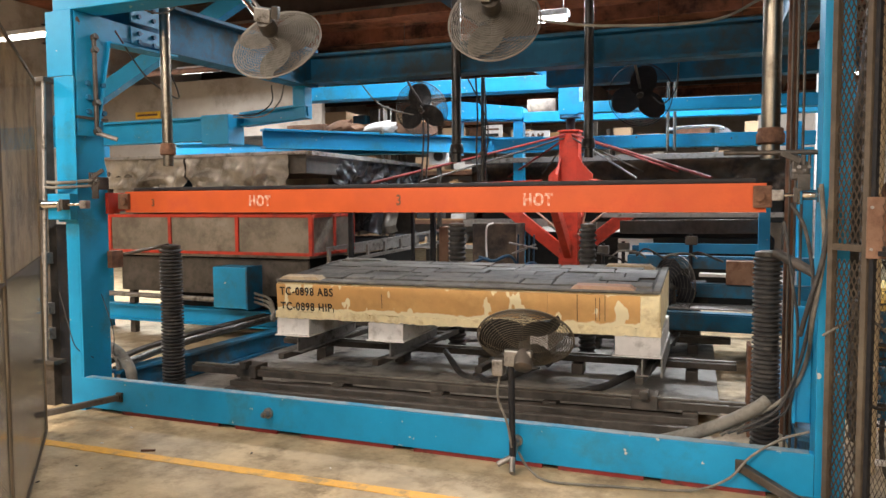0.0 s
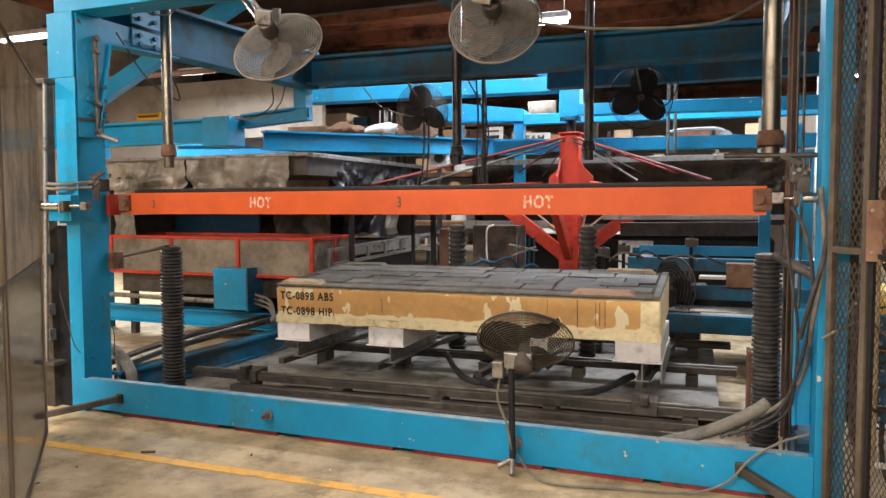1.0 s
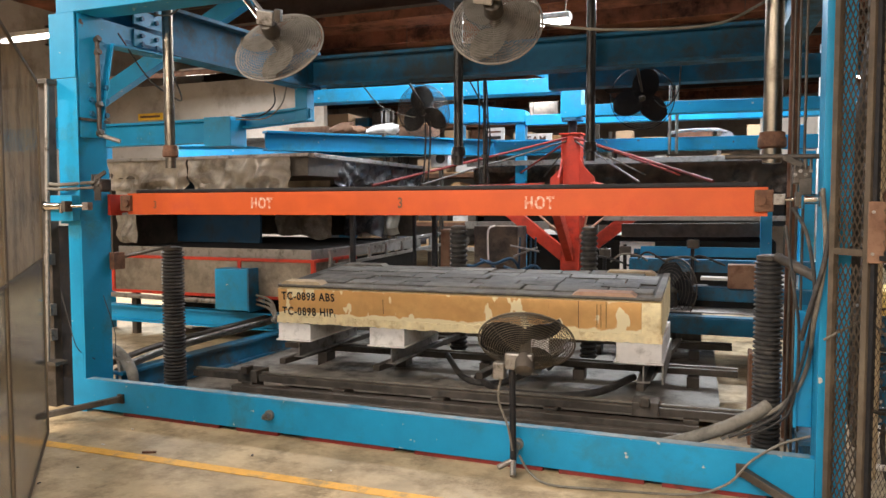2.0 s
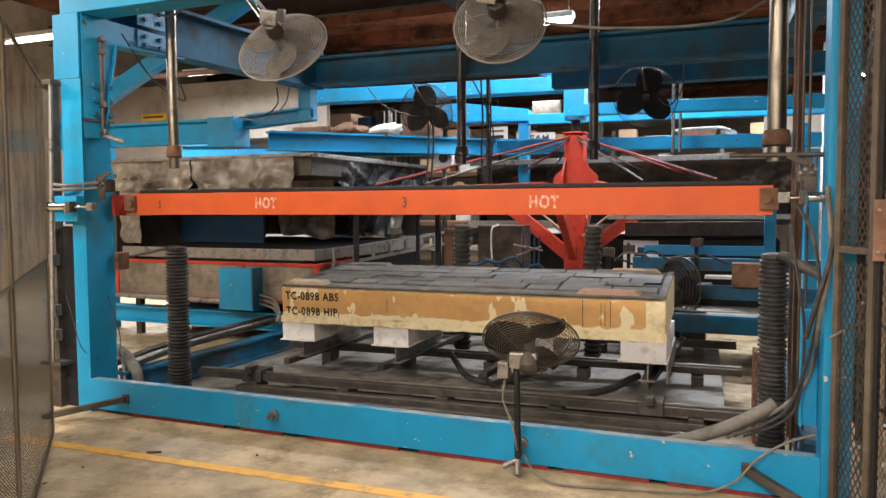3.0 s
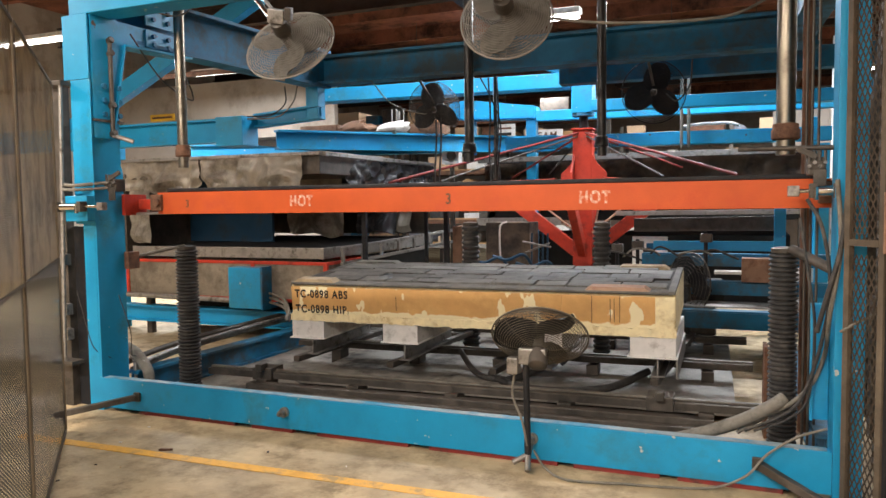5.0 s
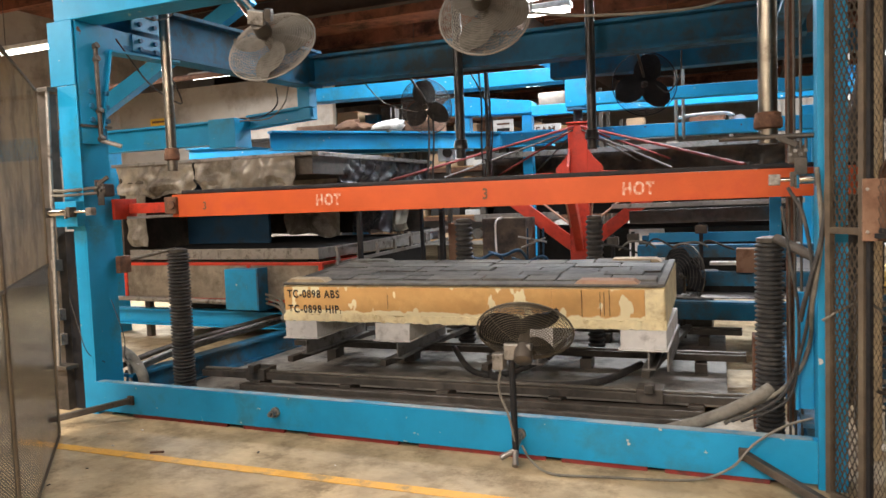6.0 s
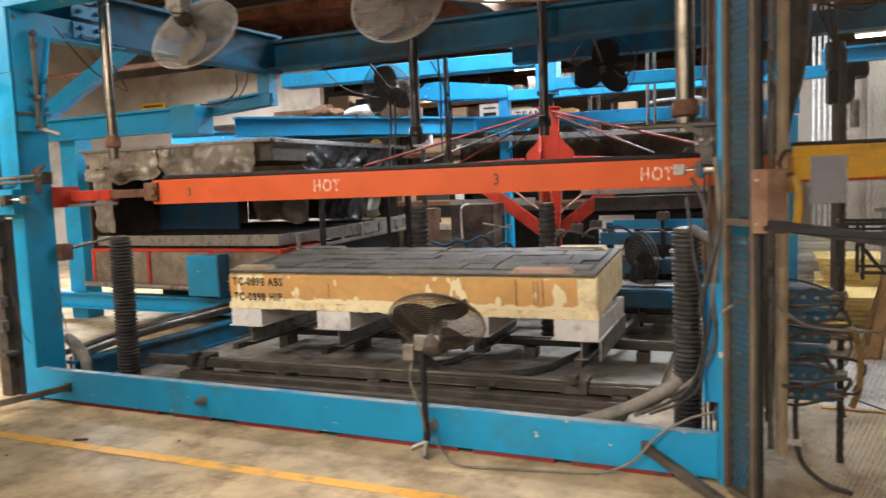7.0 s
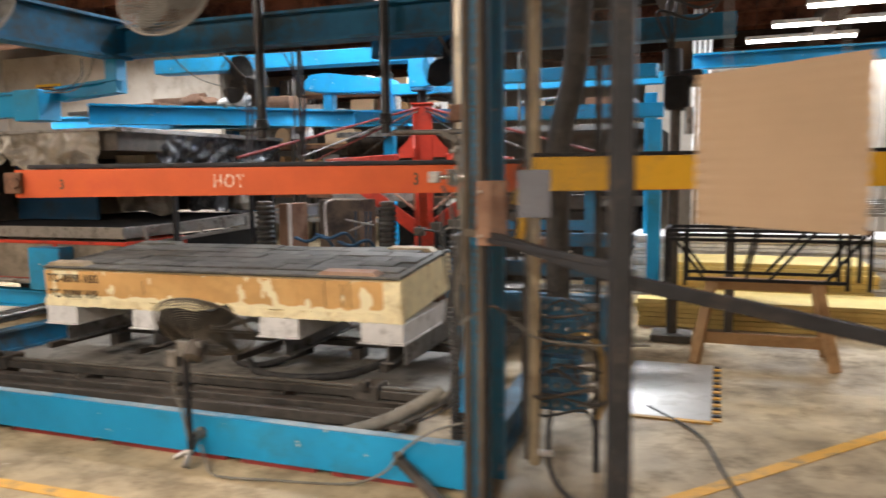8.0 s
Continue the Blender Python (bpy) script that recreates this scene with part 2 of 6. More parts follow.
def prism(bm, profile, length, m=None):
    """A closed profile of (x, z) points drawn out along y, as one solid."""
    lo = [bm.verts.new((x, 0, z)) for x, z in profile]
    hi = [bm.verts.new((x, length, z)) for x, z in profile]
    n = len(profile)
    bm.faces.new(lo)
    bm.faces.new(hi[::-1])
    for i in range(n):
        bm.faces.new((lo[i], hi[i], hi[(i + 1) % n], lo[(i + 1) % n]))
    if m is not None:
        bmesh.ops.transform(bm, matrix=m, verts=lo + hi)


def along(a, b):
    a, d = Vector(a), Vector(b) - Vector(a)
    return Matrix.Translation(a) @ d.to_track_quat("Y", "Z").to_matrix().to_4x4(), d.length


def ibeam(bm, a, b, w, h, t=0.025, tw=0.02):
    """An H-section beam from a to b."""
    m, L = along(a, b)
    x, z, q = w / 2, h / 2, tw / 2
    half = [(-x, -z), (x, -z), (x, -z + t), (q, -z + t), (q, z - t), (x, z - t)]
    prism(bm, half + [(-p, -r) for p, r in half], L, m)


def channel(bm, a, b, w, h, t=0.02):
    """A channel from a to b; its back is on the local -x side, its flanges point to +x."""
    m, L = along(a, b)
    prism(bm, [(0, -h / 2), (w, -h / 2), (w, -h / 2 + t), (t, -h / 2 + t), (t, h / 2 - t), (w, h / 2 - t), (w, h / 2), (0, h / 2)], L, m)


def rod(bm, a, b, r, seg=16, r2=None):
    a, b = Vector(a), Vector(b)
    d = b - a
    m = Matrix.Translation((a + b) / 2) @ d.to_track_quat("Z", "Y").to_matrix().to_4x4()
    return bmesh.ops.create_cone(bm, cap_ends=True, segments=seg, radius1=r, radius2=r if r2 is None else r2, depth=d.length, matrix=m)["verts"]


def ball(bm, c, r, sx=1, sy=1, sz=1):
    return bmesh.ops.create_uvsphere(bm, u_segments=26, v_segments=16, radius=r, matrix=Matrix.Translation(c) @ Matrix.Diagonal((sx, sy, sz, 1)))["verts"]


def spline(points, n=10):
    """Points on a smooth line through the given ones."""
    P = [Vector(p) for p in points]
    P = [2 * P[0] - P[1]] + P + [2 * P[-1] - P[-2]]
    out = []
    for i in range(1, len(P) - 2):
        for k in range(n):
            t = k / n
            a, b, c, d = P[i - 1], P[i], P[i + 1], P[i + 2]
            out.append(0.5 * (2 * b + (c - a) * t + (2 * a - 5 * b + 4 * c - d) * t * t + (3 * b - 3 * c + d - a) * t ** 3))
    return out + [P[-2]]


def tube(bm, pts, r, seg=8, smooth=10, closed=False):
    """A round hose, cable or wire along the points."""
    pts = spline(pts, smooth) if smooth else [Vector(p) for p in pts]
    rings, n, up = [], len(pts), None
    for i, p in enumerate(pts):
        if closed:
            d = (pts[(i + 1) % n] - pts[i - 1]).normalized()
        else:
            d = (pts[min(i + 1, n - 1)] - pts[max(i - 1, 0)]).normalized()
        if up is None:
            up = d.orthogonal().normalized()
        up = (up - d * up.dot(d)).normalized()
        s = d.cross(up)
        rings.append([bm.verts.new(p + r * (math.cos(2 * math.pi * k / seg) * up + math.sin(2 * math.pi * k / seg) * s)) for k in range(seg)])
    for i in range(n if closed else n - 1):
        a, b = rings[i], rings[(i + 1) % n]
        for k in range(seg):
            bm.faces.new((a[k], a[(k + 1) % seg], b[(k + 1) % seg], b[k]))
    if not closed:
        bm.faces.new(rings[0][::-1])
        bm.faces.new(rings[-1])


def ring(bm, r, rr, z=0.0, n=48, seg=5, m=None, sq=1.0):
    pts = [Vector((r * math.cos(2 * math.pi * i / n), r * math.sin(2 * math.pi * i / n) * sq, z)) for i in range(n)]
    if m is not None:
        pts = [m @ p for p in pts]
    tube(bm, pts, rr, seg, 0, True)


def lathe(bm, profile, seg=28, m=None):
    rows = []
    for r, z in profile:
        row = []
        for k in range(seg):
            a = 2 * math.pi * k / seg
            p = Vector((r * math.cos(a), r * math.sin(a), z))
            row.append(bm.verts.new(m @ p if m is not None else p))
        rows.append(row)
    for a, b in zip(rows, rows[1:]):
        for k in range(seg):
            bm.faces.new((a[k], a[(k + 1) % seg], b[(k + 1) % seg], b[k]))
    bm.faces.new(rows[0][::-1])
    bm.faces.new(rows[-1])


def mesh_of(name, bm, material, smooth=False):
    bmesh.ops.recalc_face_normals(bm, faces=bm.faces)
    me = bpy.data.meshes.new(name)
    bm.to_mesh(me)
    bm.free()
    me.materials.append(material)
    if smooth:
        for p in me.polygons:
            p.use_smooth = True
        me.set_sharp_from_angle(angle=radians(40))
    return me


def part(name, bm, material, parent=None, label="", smooth=False):
    """Links a bmesh as one mesh object, under a thing or a part."""
    ob = new(name, mesh_of(name, bm, material, smooth))
    if parent is not None:
        ob.parent = parent
    if label:
        ob["label"] = label
    return ob


def thing(name, label, category, at=None, group="", kind=""):
    ob = new(name)
    ob.empty_display_size = 0.1
    if at is not None:
        ob.matrix_basis = at
    return tagged(ob, label, category, group, kind)


def single(name, bm, material, label, category, group="", kind="", smooth=False):
    return tagged(part(name, bm, material, None, "", smooth), label, category, group, kind)


def simple(fn, *a, **k):
    bm = bmesh.new()
    fn(bm, *a, **k)
    return bm


def lettering(text, size, material, parent, m, depth=0.002, wide=1.0, bold=0.022):
    """Raised letters, each one a part of its own."""
    cu = bpy.data.curves.new("letters", "FONT")
    cu.body, cu.size, cu.extrude, cu.space_character = text, size, depth, 1.18
    cu.offset = size * bold
    tmp = bpy.data.objects.new("letters", cu)
    me = bpy.data.meshes.new_from_object(tmp)
    bpy.data.objects.remove(tmp)
    bm = bmesh.new()
    bm.from_mesh(me)
    bmesh.ops.remove_doubles(bm, verts=bm.verts, dist=1e-5)
    todo = set(bm.verts)
    while todo:
        isle, heap = set(), [next(v for v in bm.verts if v in todo)]
        while heap:
            v = heap.pop()
            if v in isle:
                continue
            isle.add(v)
            heap += [e.other_vert(v) for e in v.link_edges]
        todo -= isle
        vs = [v for v in bm.verts if v in isle]
        spot = {v: k for k, v in enumerate(vs)}
        one = bpy.data.meshes.new("letter")
        one.from_pydata([v.co[:] for v in vs], [], [[spot[v] for v in f.verts] for f in bm.faces if f.verts[0] in isle])
        one.materials.append(material)
        ob = new("letter", one)
        ob.parent = parent
        ob.matrix_basis = m @ Matrix.Diagonal((wide, 1, 1, 1))
    bm.free()


# ---- building ----
def building():
    bm = bmesh.new()
    box(bm, -26, 24, -8, 34, -0.3, 0)
    tagged(part("floor", bm, CONCRETE), "worn sealed grey concrete factory floor with scuffs", "floor", kind="structure")
    for n, a in (("wall_north", (-26, 24, 34, 34.3, 0, 6.5)), ("wall_south", (-26, 24, -8.3, -8, 0, 6.5)), ("wall_west", (-15.3, -15, -8, 34, 0, 6.5)), ("wall_east", (16, 16.3, -8, 34, 0, 6.5))):
        tagged(part(n, simple(box, *a), WALL), "plain beige painted factory wall", "wall", kind="structure")
    bm = bmesh.new()
    box(bm, -26, 24, -8, 34, 6.2, 6.4)
    for i in range(18):
        y = -7 + 2.3 * i
        box(bm, -26, 24, y, y + 0.14, 5.85, 6.2)
    tagged(part("ceiling", bm, CEIL), "dark brown board roof with joists", "ceiling", kind="structure")
    for i, y in enumerate((1.0, 8.5, 13.5, 19.0, 26.0)):
        bm = bmesh.new()
        ibeam(bm, (-15, y, 5.6), (16, y, 5.6), 0.2, 0.45)
        single("roof_beam", bm, CEIL_BEAM, "dark steel roof beam spanning the hall", "beam", "roof beams", "structure")


building()


def strip_light(x, y, z, length=2.4, turn=0.0, watts=60.0):
    """A two-tube batten that hangs below the roof and really lights the hall."""
    t = thing("ceiling_light", "white fluorescent strip light with lit tubes, seen or added as fill", "lamp", pose(x, y, z, 0, 0, turn), "strip lights")
    bm = bmesh.new()
    box(bm, -length / 2, length / 2, -0.09, 0.09, 0.03, 0.10, 0.01)
    part("housing", bm, WHITE, t)
    for s in (-0.045, 0.045):
        part("tube", simple(rod, (-length / 2 + 0.03, s, 0.0), (length / 2 - 0.03, s, 0.0), 0.022, 10), TUBE, t)
    for s in (-length * 0.4, length * 0.4):
        part("hanger", simple(rod, (s, 0, 0.1), (s, 0, 6.2 - z), 0.006, 6), STEEL_DARK, t)
    la = bpy.data.lights.new("strip_lamp", "AREA")
    la.shape, la.size, la.size_y, la.energy, la.color = "RECTANGLE", length, 0.2, watts, (0.985, 0.885, 0.775) if y < 8 else (0.86, 0.91, 0.97)
    lo = new("strip_lamp", la)
    lo.matrix_basis = pose(x, y, z - 0.06, 0, 0, turn)
    return t


for x, y, z, w in ((-10.4, 9.2, 4.3, 620), (-0.6, 16.5, 4.5, 420), (4.0, 14.5, 4.2, 200),
                   (3.6, 16.4, 4.25, 200), (3.2, 17.7, 4.2, 150), (4.6, 10.0, 4.6, 130), (-7.0, 18.0, 4.4, 200), (6.5, 20.0, 4.4, 200),
                   # Most battens from here on are unseen, added to brighten the press and floor.
                   (-8.0, 3.2, 4.3, 280), (-5.2, -0.6, 4.1, 460), (-1.4, -0.6, 4.1, 410), (2.4, -0.6, 4.1, 90), (-3.4, -4.5, 4.1, 560), (1.4, -4.5, 4.1, 370),
                   (-3.6, 2.2, 4.4, 210), (-2.7, 9.3, 5.0, 230), (-4.0, 8.9, 5.0, 180), (-0.6, 11.6, 4.7, 520), (5.0, 7.5, 4.8, 60)):
    strip_light(x, y, z, 2.0, 0, w)
strip_light(-0.3, 23.0, 4.3, 1.1, 0, 160)
strip_light(-2.05, 9.3, 3.8, 0.65, 0, 25)
strip_light(-4.35, 17.5, 4.2, 0.85, 0, 60)
strip_light(-9.9, 12.8, 4.3, 1.2, 0, 400)
strip_light(-3.3, 11.6, 4.6, 1.1, 0, 240)


def floor_line(pts, w=0.09):
    bm = bmesh.new()
    for a, b in zip(pts, pts[1:]):
        a, b = Vector(a), Vector(b)
        d = (b - a).normalized()
        s = Vector((-d.y, d.x, 0)) * w / 2
        vs = [bm.verts.new(p) for p in (a - s, b - s, b + s, a + s)]
        bm.faces.new(vs)
        r = bmesh.ops.extrude_face_region(bm, geom=list(bm.faces)[-1:])
        bmesh.ops.translate(bm, verts=[v for v in r["geom"] if isinstance(v, bmesh.types.BMVert)], vec=(0, 0, 0.003))
    return single("floor_line", bm, LINE, "worn yellow painted safety line on concrete", "floor marking", "floor lines", "structure")


floor_line([(-4.6, 4.0, 0.001), (1.6, 4.11, 0.001)])
floor_line([(1.35, 4.7, 0.001), (4.6, 8.5, 0.001)])

# ---- press frame ----
F = 4.71


def bolts(parent, spots, axis, r=0.02):
    for p in spots:
        bm = bmesh.new()
        a = Vector(p)
        rod(bm, a, a + Vector(axis) * 0.025, r, 6)
        part("bolt", bm, BLUE_DARK, parent)


def press_frame():
    t = thing("press_frame", "bright blue painted steel frame of a forming press", "machine frame")
    bm = bmesh.new()  # front sill: channel with a top lip
    prism(bm, [(0, 0.030), (0.075, 0.030), (0.075, 0.05), (0.025, 0.05), (0.025, 0.24), (0.075, 0.24), (0.075, 0.262), (0, 0.262)], 5.164, pose(-4.582, F - 0.006, 0, 0, 0, -90) @ Matrix.Diagonal((-1, 1, 1, 1)))
    bmesh.ops.bevel(bm, geom=[e for e in bm.edges if e.calc_length() > 1], offset=0.004, segments=2, affect="EDGES")
    part("sill_beam", bm, BLUE, t)
    part("sill_lip", simple(box, -4.55, 0.56, F - 0.001, F + 0.065, 0.2625, 0.2665, 0.001), WORN_BLUE, t, "rubbed grey top of the sill")
    bm = bmesh.new()
    for x0, x1 in ((-4.2, -3.3), (-3.15, -2.8), (-2.6, -1.9), (-1.75, -0.9), (-0.8, -0.3), (-0.2, 0.35)):
        box(bm, x0, x1, F + 0.008, F + 0.05, 0.001, 0.0295)
    # Added black strip: paints in the shade of the gap below the sill.
    part("sill_gap_shade", simple(box, -4.45, 0.5, F + 0.052, F + 0.10, 0.001, 0.0295), BLACK_PAINT, t, "black strip painting in the shaded gap under the sill")
    part("sill_packer", bm, MAROON, t, "red packing strips under the sill")
    for x, s in ((-4.585, -1), (0.585, 1)):  # posts: channels, the web turned inwards
        d = 0.29
        bm = bmesh.new()
        w = 0.115 if s < 0 else 0.14
        prism(bm, [(0, 0), (w * s, 0), (w * s, 0.03), (0.025 * s, 0.03), (0.025 * s, d - 0.03), (w * s, d - 0.03), (w * s, d), (0, d)], 3.45, pose(x, F, 3.45, -90, 0, 0))
        part("post", bm, BLUE, t)
    bm = bmesh.new()
    prism(bm, [(0, 0), (0.275, 0), (0.275, 1.36), (0.265, 1.44), (0.235, 1.49), (0.19, 1.5), (0, 1.5)], 0.02, pose(-4.567, F + 0.002, 0, 0, 0, 90))
    part("foot_plate", bm, BLUE, t)
    part("post_plate", simple(box, -4.765, -4.56, F - 0.012, F - 0.001, 1.48, 2.60, 0.003), BLUE, t)
    part("post_plate", simple(box, -4.825, -4.565, F - 0.016, F - 0.001, 2.603, 3.098, 0.003), BLUE, t)
    bm = bmesh.new()
    box(bm, 0.487, 0.583, F + 0.262, F + 0.287, 0.36, 1.02, 0.005)
    box(bm, 0.487, 0.503, F + 0.23, F + 0.262, 0.36, 1.02, 0.003)
    part("post_stiffener", bm, BLUE, t)
    bm = bmesh.new()
    box(bm, -4.76, 0.76, F - 0.002, F + 0.03, 3.10, 3.50, 0.006)
    box(bm, -4.60, 0.60, F + 0.03, F + 0.24, 3.10, 3.13, 0.004)
    box(bm, -4.60, 0.60, F + 0.03, F + 0.24, 3.47, 3.50, 0.004)
    part("top_beam", bm, BLUE, t)
    # Side and cross beams take the darker blue, their shade put into the colour.
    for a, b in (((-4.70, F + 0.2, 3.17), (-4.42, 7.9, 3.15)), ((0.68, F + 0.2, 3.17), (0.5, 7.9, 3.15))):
        part("side_beam", simple(ibeam, a, b, 0.22, 0.42, 0.03, 0.03), BLUE_DARK, t)
    part("cross_beam", simple(ibeam, (-4.6, 7.9, 3.14), (0.7, 7.9, 3.12), 0.24, 0.32, 0.03, 0.03), BLUE_DARK, t)
    bm = bmesh.new()  # haunch web between the post and the side beam
    prism(bm, [(F + 0.02, 3.10), (F + 0.02, 2.15), (4.90, 2.15), (4.937, 2.34), (5.046, 2.915), (5.62, 2.925), (5.62, 3.10)], 0.02, Matrix.Translation((-4.562, 0, 0)) @ Matrix.Rotation(radians(90), 4, "Z"))
    part("gusset", bm, BLUE, t)
    part("gusset_flange", simple(bar, (-4.60, 4.905, 2.16), (-4.60, 5.055, 2.905), 0.12, 0.014, 0.002), BLUE, t)
    part("beam_flange", simple(bar, (-4.60, 5.05, 2.913), (-4.53, 5.75, 2.922), 0.16, 0.018, 0.002), BLUE, t)
    part("splice_plate", simple(box, -4.561, -4.547, 5.29, 5.63, 2.95, 3.095, 0.003), BLUE, t)
    part("splice_plate", simple(box, -4.561, -4.547, 5.29, 5.63, 3.135, 3.40, 0.003), BLUE, t)
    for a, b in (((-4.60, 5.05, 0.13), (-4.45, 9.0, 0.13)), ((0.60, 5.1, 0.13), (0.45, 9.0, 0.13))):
        part("floor_beam", simple(ibeam, a, b, 0.14, 0.22, 0.025, 0.02), BLUE_DARK, t)
    bolts(t, [(-4.565 + 0.0, F + y, z) for y in (0.12, 0.27) for z in (2.56, 2.45, 2.34)], (1, 0, 0), 0.022)
    bolts(t, [(-4.548, y, z) for y in (5.37, 5.54) for z in (3.27, 3.19, 3.05, 2.98)], (1, 0, 0), 0.02)
    for x, z in ((-2.85, 0.152), (-1.05, 0.16)):
        bm = bmesh.new()
        rod(bm, (x, F + 0.01, z), (x, F - 0.025, z), 0.036, 20)
        rod(bm, (x, F - 0.02, z), (x, F - 0.07, z), 0.024, 8)
        rod(bm, (x, F - 0.065, z), (x, F - 0.09, z), 0.014, 8)
        part("air_plug", bm, STEEL, t, "grey pipe plug with hex nut", True)
    for a, b in (((-4.20, F - 0.02, 0.14), (-4.62, 4.30, 0.06)), ((0.22, F - 0.02, 0.16), (0.62, 4.42, 0.03))):
        bm = bmesh.new()
        bar(bm, a, b, 0.045, 0.045, 0.005)
        box(bm, a[0] - 0.028, a[0] + 0.028, a[1] - 0.006, a[1] + 0.018, a[2] - 0.035, a[2] + 0.035, 0.004)
        part("floor_brace", bm, STEEL_DARK, t)
    return t


press_frame()


# ---- guide rods and bellows ----
def bellows_profile(r, z0, z1, n):
    pr = [(r * 0.72, z0)]
    for i in range(n):
        a, h = z0 + (z1 - z0) * i / n, (z1 - z0) / n
        pr += [(r * 0.80, a + 0.06 * h), (r, a + 0.38 * h), (r, a + 0.62 * h), (r * 0.80, a + 0.92 * h)]
    return pr + [(r * 0.72, z1)]


def guide_rod(x, y, zt, zc, zb0, zb1, r=0.05, rb=0.1, pole=2.4, n=26, steel=None):
    t = thing("guide_rod", "vertical steel guide rod with black bellows below", "guide rod", pose(x, y, 0), "guide rods")
    part("shaft", simple(rod, (0, 0, zc - 0.15), (0, 0, zt), r, 24), steel or ROD, t, "", True)
    bm = bmesh.new()
    lathe(bm, [(r * 1.25, zc - 0.06), (r * 1.5, zc - 0.05), (r * 1.5, zc), (r * 1.35, zc + 0.01), (r * 1.35, zc + 0.035), (r * 1.2, zc + 0.04)], 20)
    part("collar", bm, DARK_ROD if steel else RUST, t, "", True)
    bm = bmesh.new()
    lathe(bm, bellows_profile(rb, zb0, zb1, n), 30)
    part("bellows", bm, BLACK, t, "dusty black rubber bellows", True)
    bm = bmesh.new()
    lathe(bm, [(rb * 0.8, zb1), (rb * 0.86, zb1 + 0.005), (rb * 0.86, zb1 + 0.03), (rb * 0.4, zb1 + 0.04)], 20)
    part("clamp", bm, STEEL_DARK, t, "", True)
    return t


guide_rod(-4.24, 5.34, 3.35, 2.08, 0.02, 1.24, 0.042, 0.094, n=42)
guide_rod(0.36, 5.38, 3.35, 2.02, 0.05, 1.27, 0.055, 0.086, n=42)
guide_rod(-2.556, 7.7, 3.7, 2.184, 0.05, 1.367, 0.05, 0.095, n=26, steel=DARK_ROD)
guide_rod(-1.185, 7.7, 3.7, 2.195, 0.05, 1.367, 0.045, 0.085, n=26, steel=DARK_ROD)

# ---- lower platen, rails and mould ----
SK, SKM = 2.7, 1.9


def platen():
    bm = bmesh.new()
    box(bm, -4.45, -0.2, 4.95, 9.0, 0.004, 0.03, 0.004)
    single("pit_plate", bm, PIT, "oily dark steel and concrete deck inside the frame", "deck", kind="structure")
    t = thing("platen", "dark steel rail carriage standing inside the press", "press platen", pose(-2.0, 5.7, 0, 0, 0, SK))
    for y, z, x0, x1 in ((-0.16, 0.215, -2.1, 2.25), (1.15, 0.225, -2.0, 2.25), (2.35, 0.225, -1.9, 2.25)):
        bm = bmesh.new()
        box(bm, x0, x1, y - 0.06, y + 0.06, z - 0.035, z + 0.02, 0.006)
        part("rail", bm, STEEL_DARK, t)
        part("rail_strip", simple(box, x0, x1, y - 0.02, y + 0.02, z + 0.021, z + 0.036, 0.004), WORN_RAIL, t, "rubbed running strip")
    for y, z in ((-0.36, 0.10), (-0.28, 0.14)):
        part("sill_rail", simple(box, -1.65, 1.95, y - 0.05, y + 0.05, z - 0.05, z + 0.02, 0.005), STEEL_DARK, t)
    for x in (-1.55, -0.72, 0.1, 0.95, 1.9):
        for y in (-0.2, 1.1, 2.3):
            part("rail_foot", simple(box, x - 0.05, x + 0.05, y - 0.06, y + 0.12, 0.03, 0.18, 0.006), STEEL_DARK, t)
    for x in (-1.5, -0.6, 0.3, 1.55):
        part("cross_rail", simple(bar, (x - 0.02, 0.25, 0.25), (x + 0.2, 2.4, 0.25), 0.06, 0.05, 0.004), STEEL_DARK, t)
    part("end_post", simple(box, 2.255, 2.28, -0.2, 0.0, 0.03, 0.64, 0.004), RUST, t)
    for x in (-1.55, 1.6):
        bm = bmesh.new()
        box(bm, x - 0.09, x + 0.09, -0.25, -0.06, 0.17, 0.27, 0.008)
        box(bm, x - 0.03, x + 0.03, -0.30, -0.2, 0.25, 0.31, 0.008)
        part("rail_clamp", bm, STEEL_DARK, t)
    part("deck_plate", simple(box, -1.5, 2.1, 0.2, 2.9, 0.05, 0.09, 0.004), PIT, t)
    return t


PLATEN = platen()


def end_block(bm, x, y, w, d, z, h):
    """A low block with slanted ends."""
    prism(bm, [(x, z), (x + w, z), (x + w - 0.05, z + h), (x + 0.05, z + h)], d, Matrix.Translation((0, y, 0)))


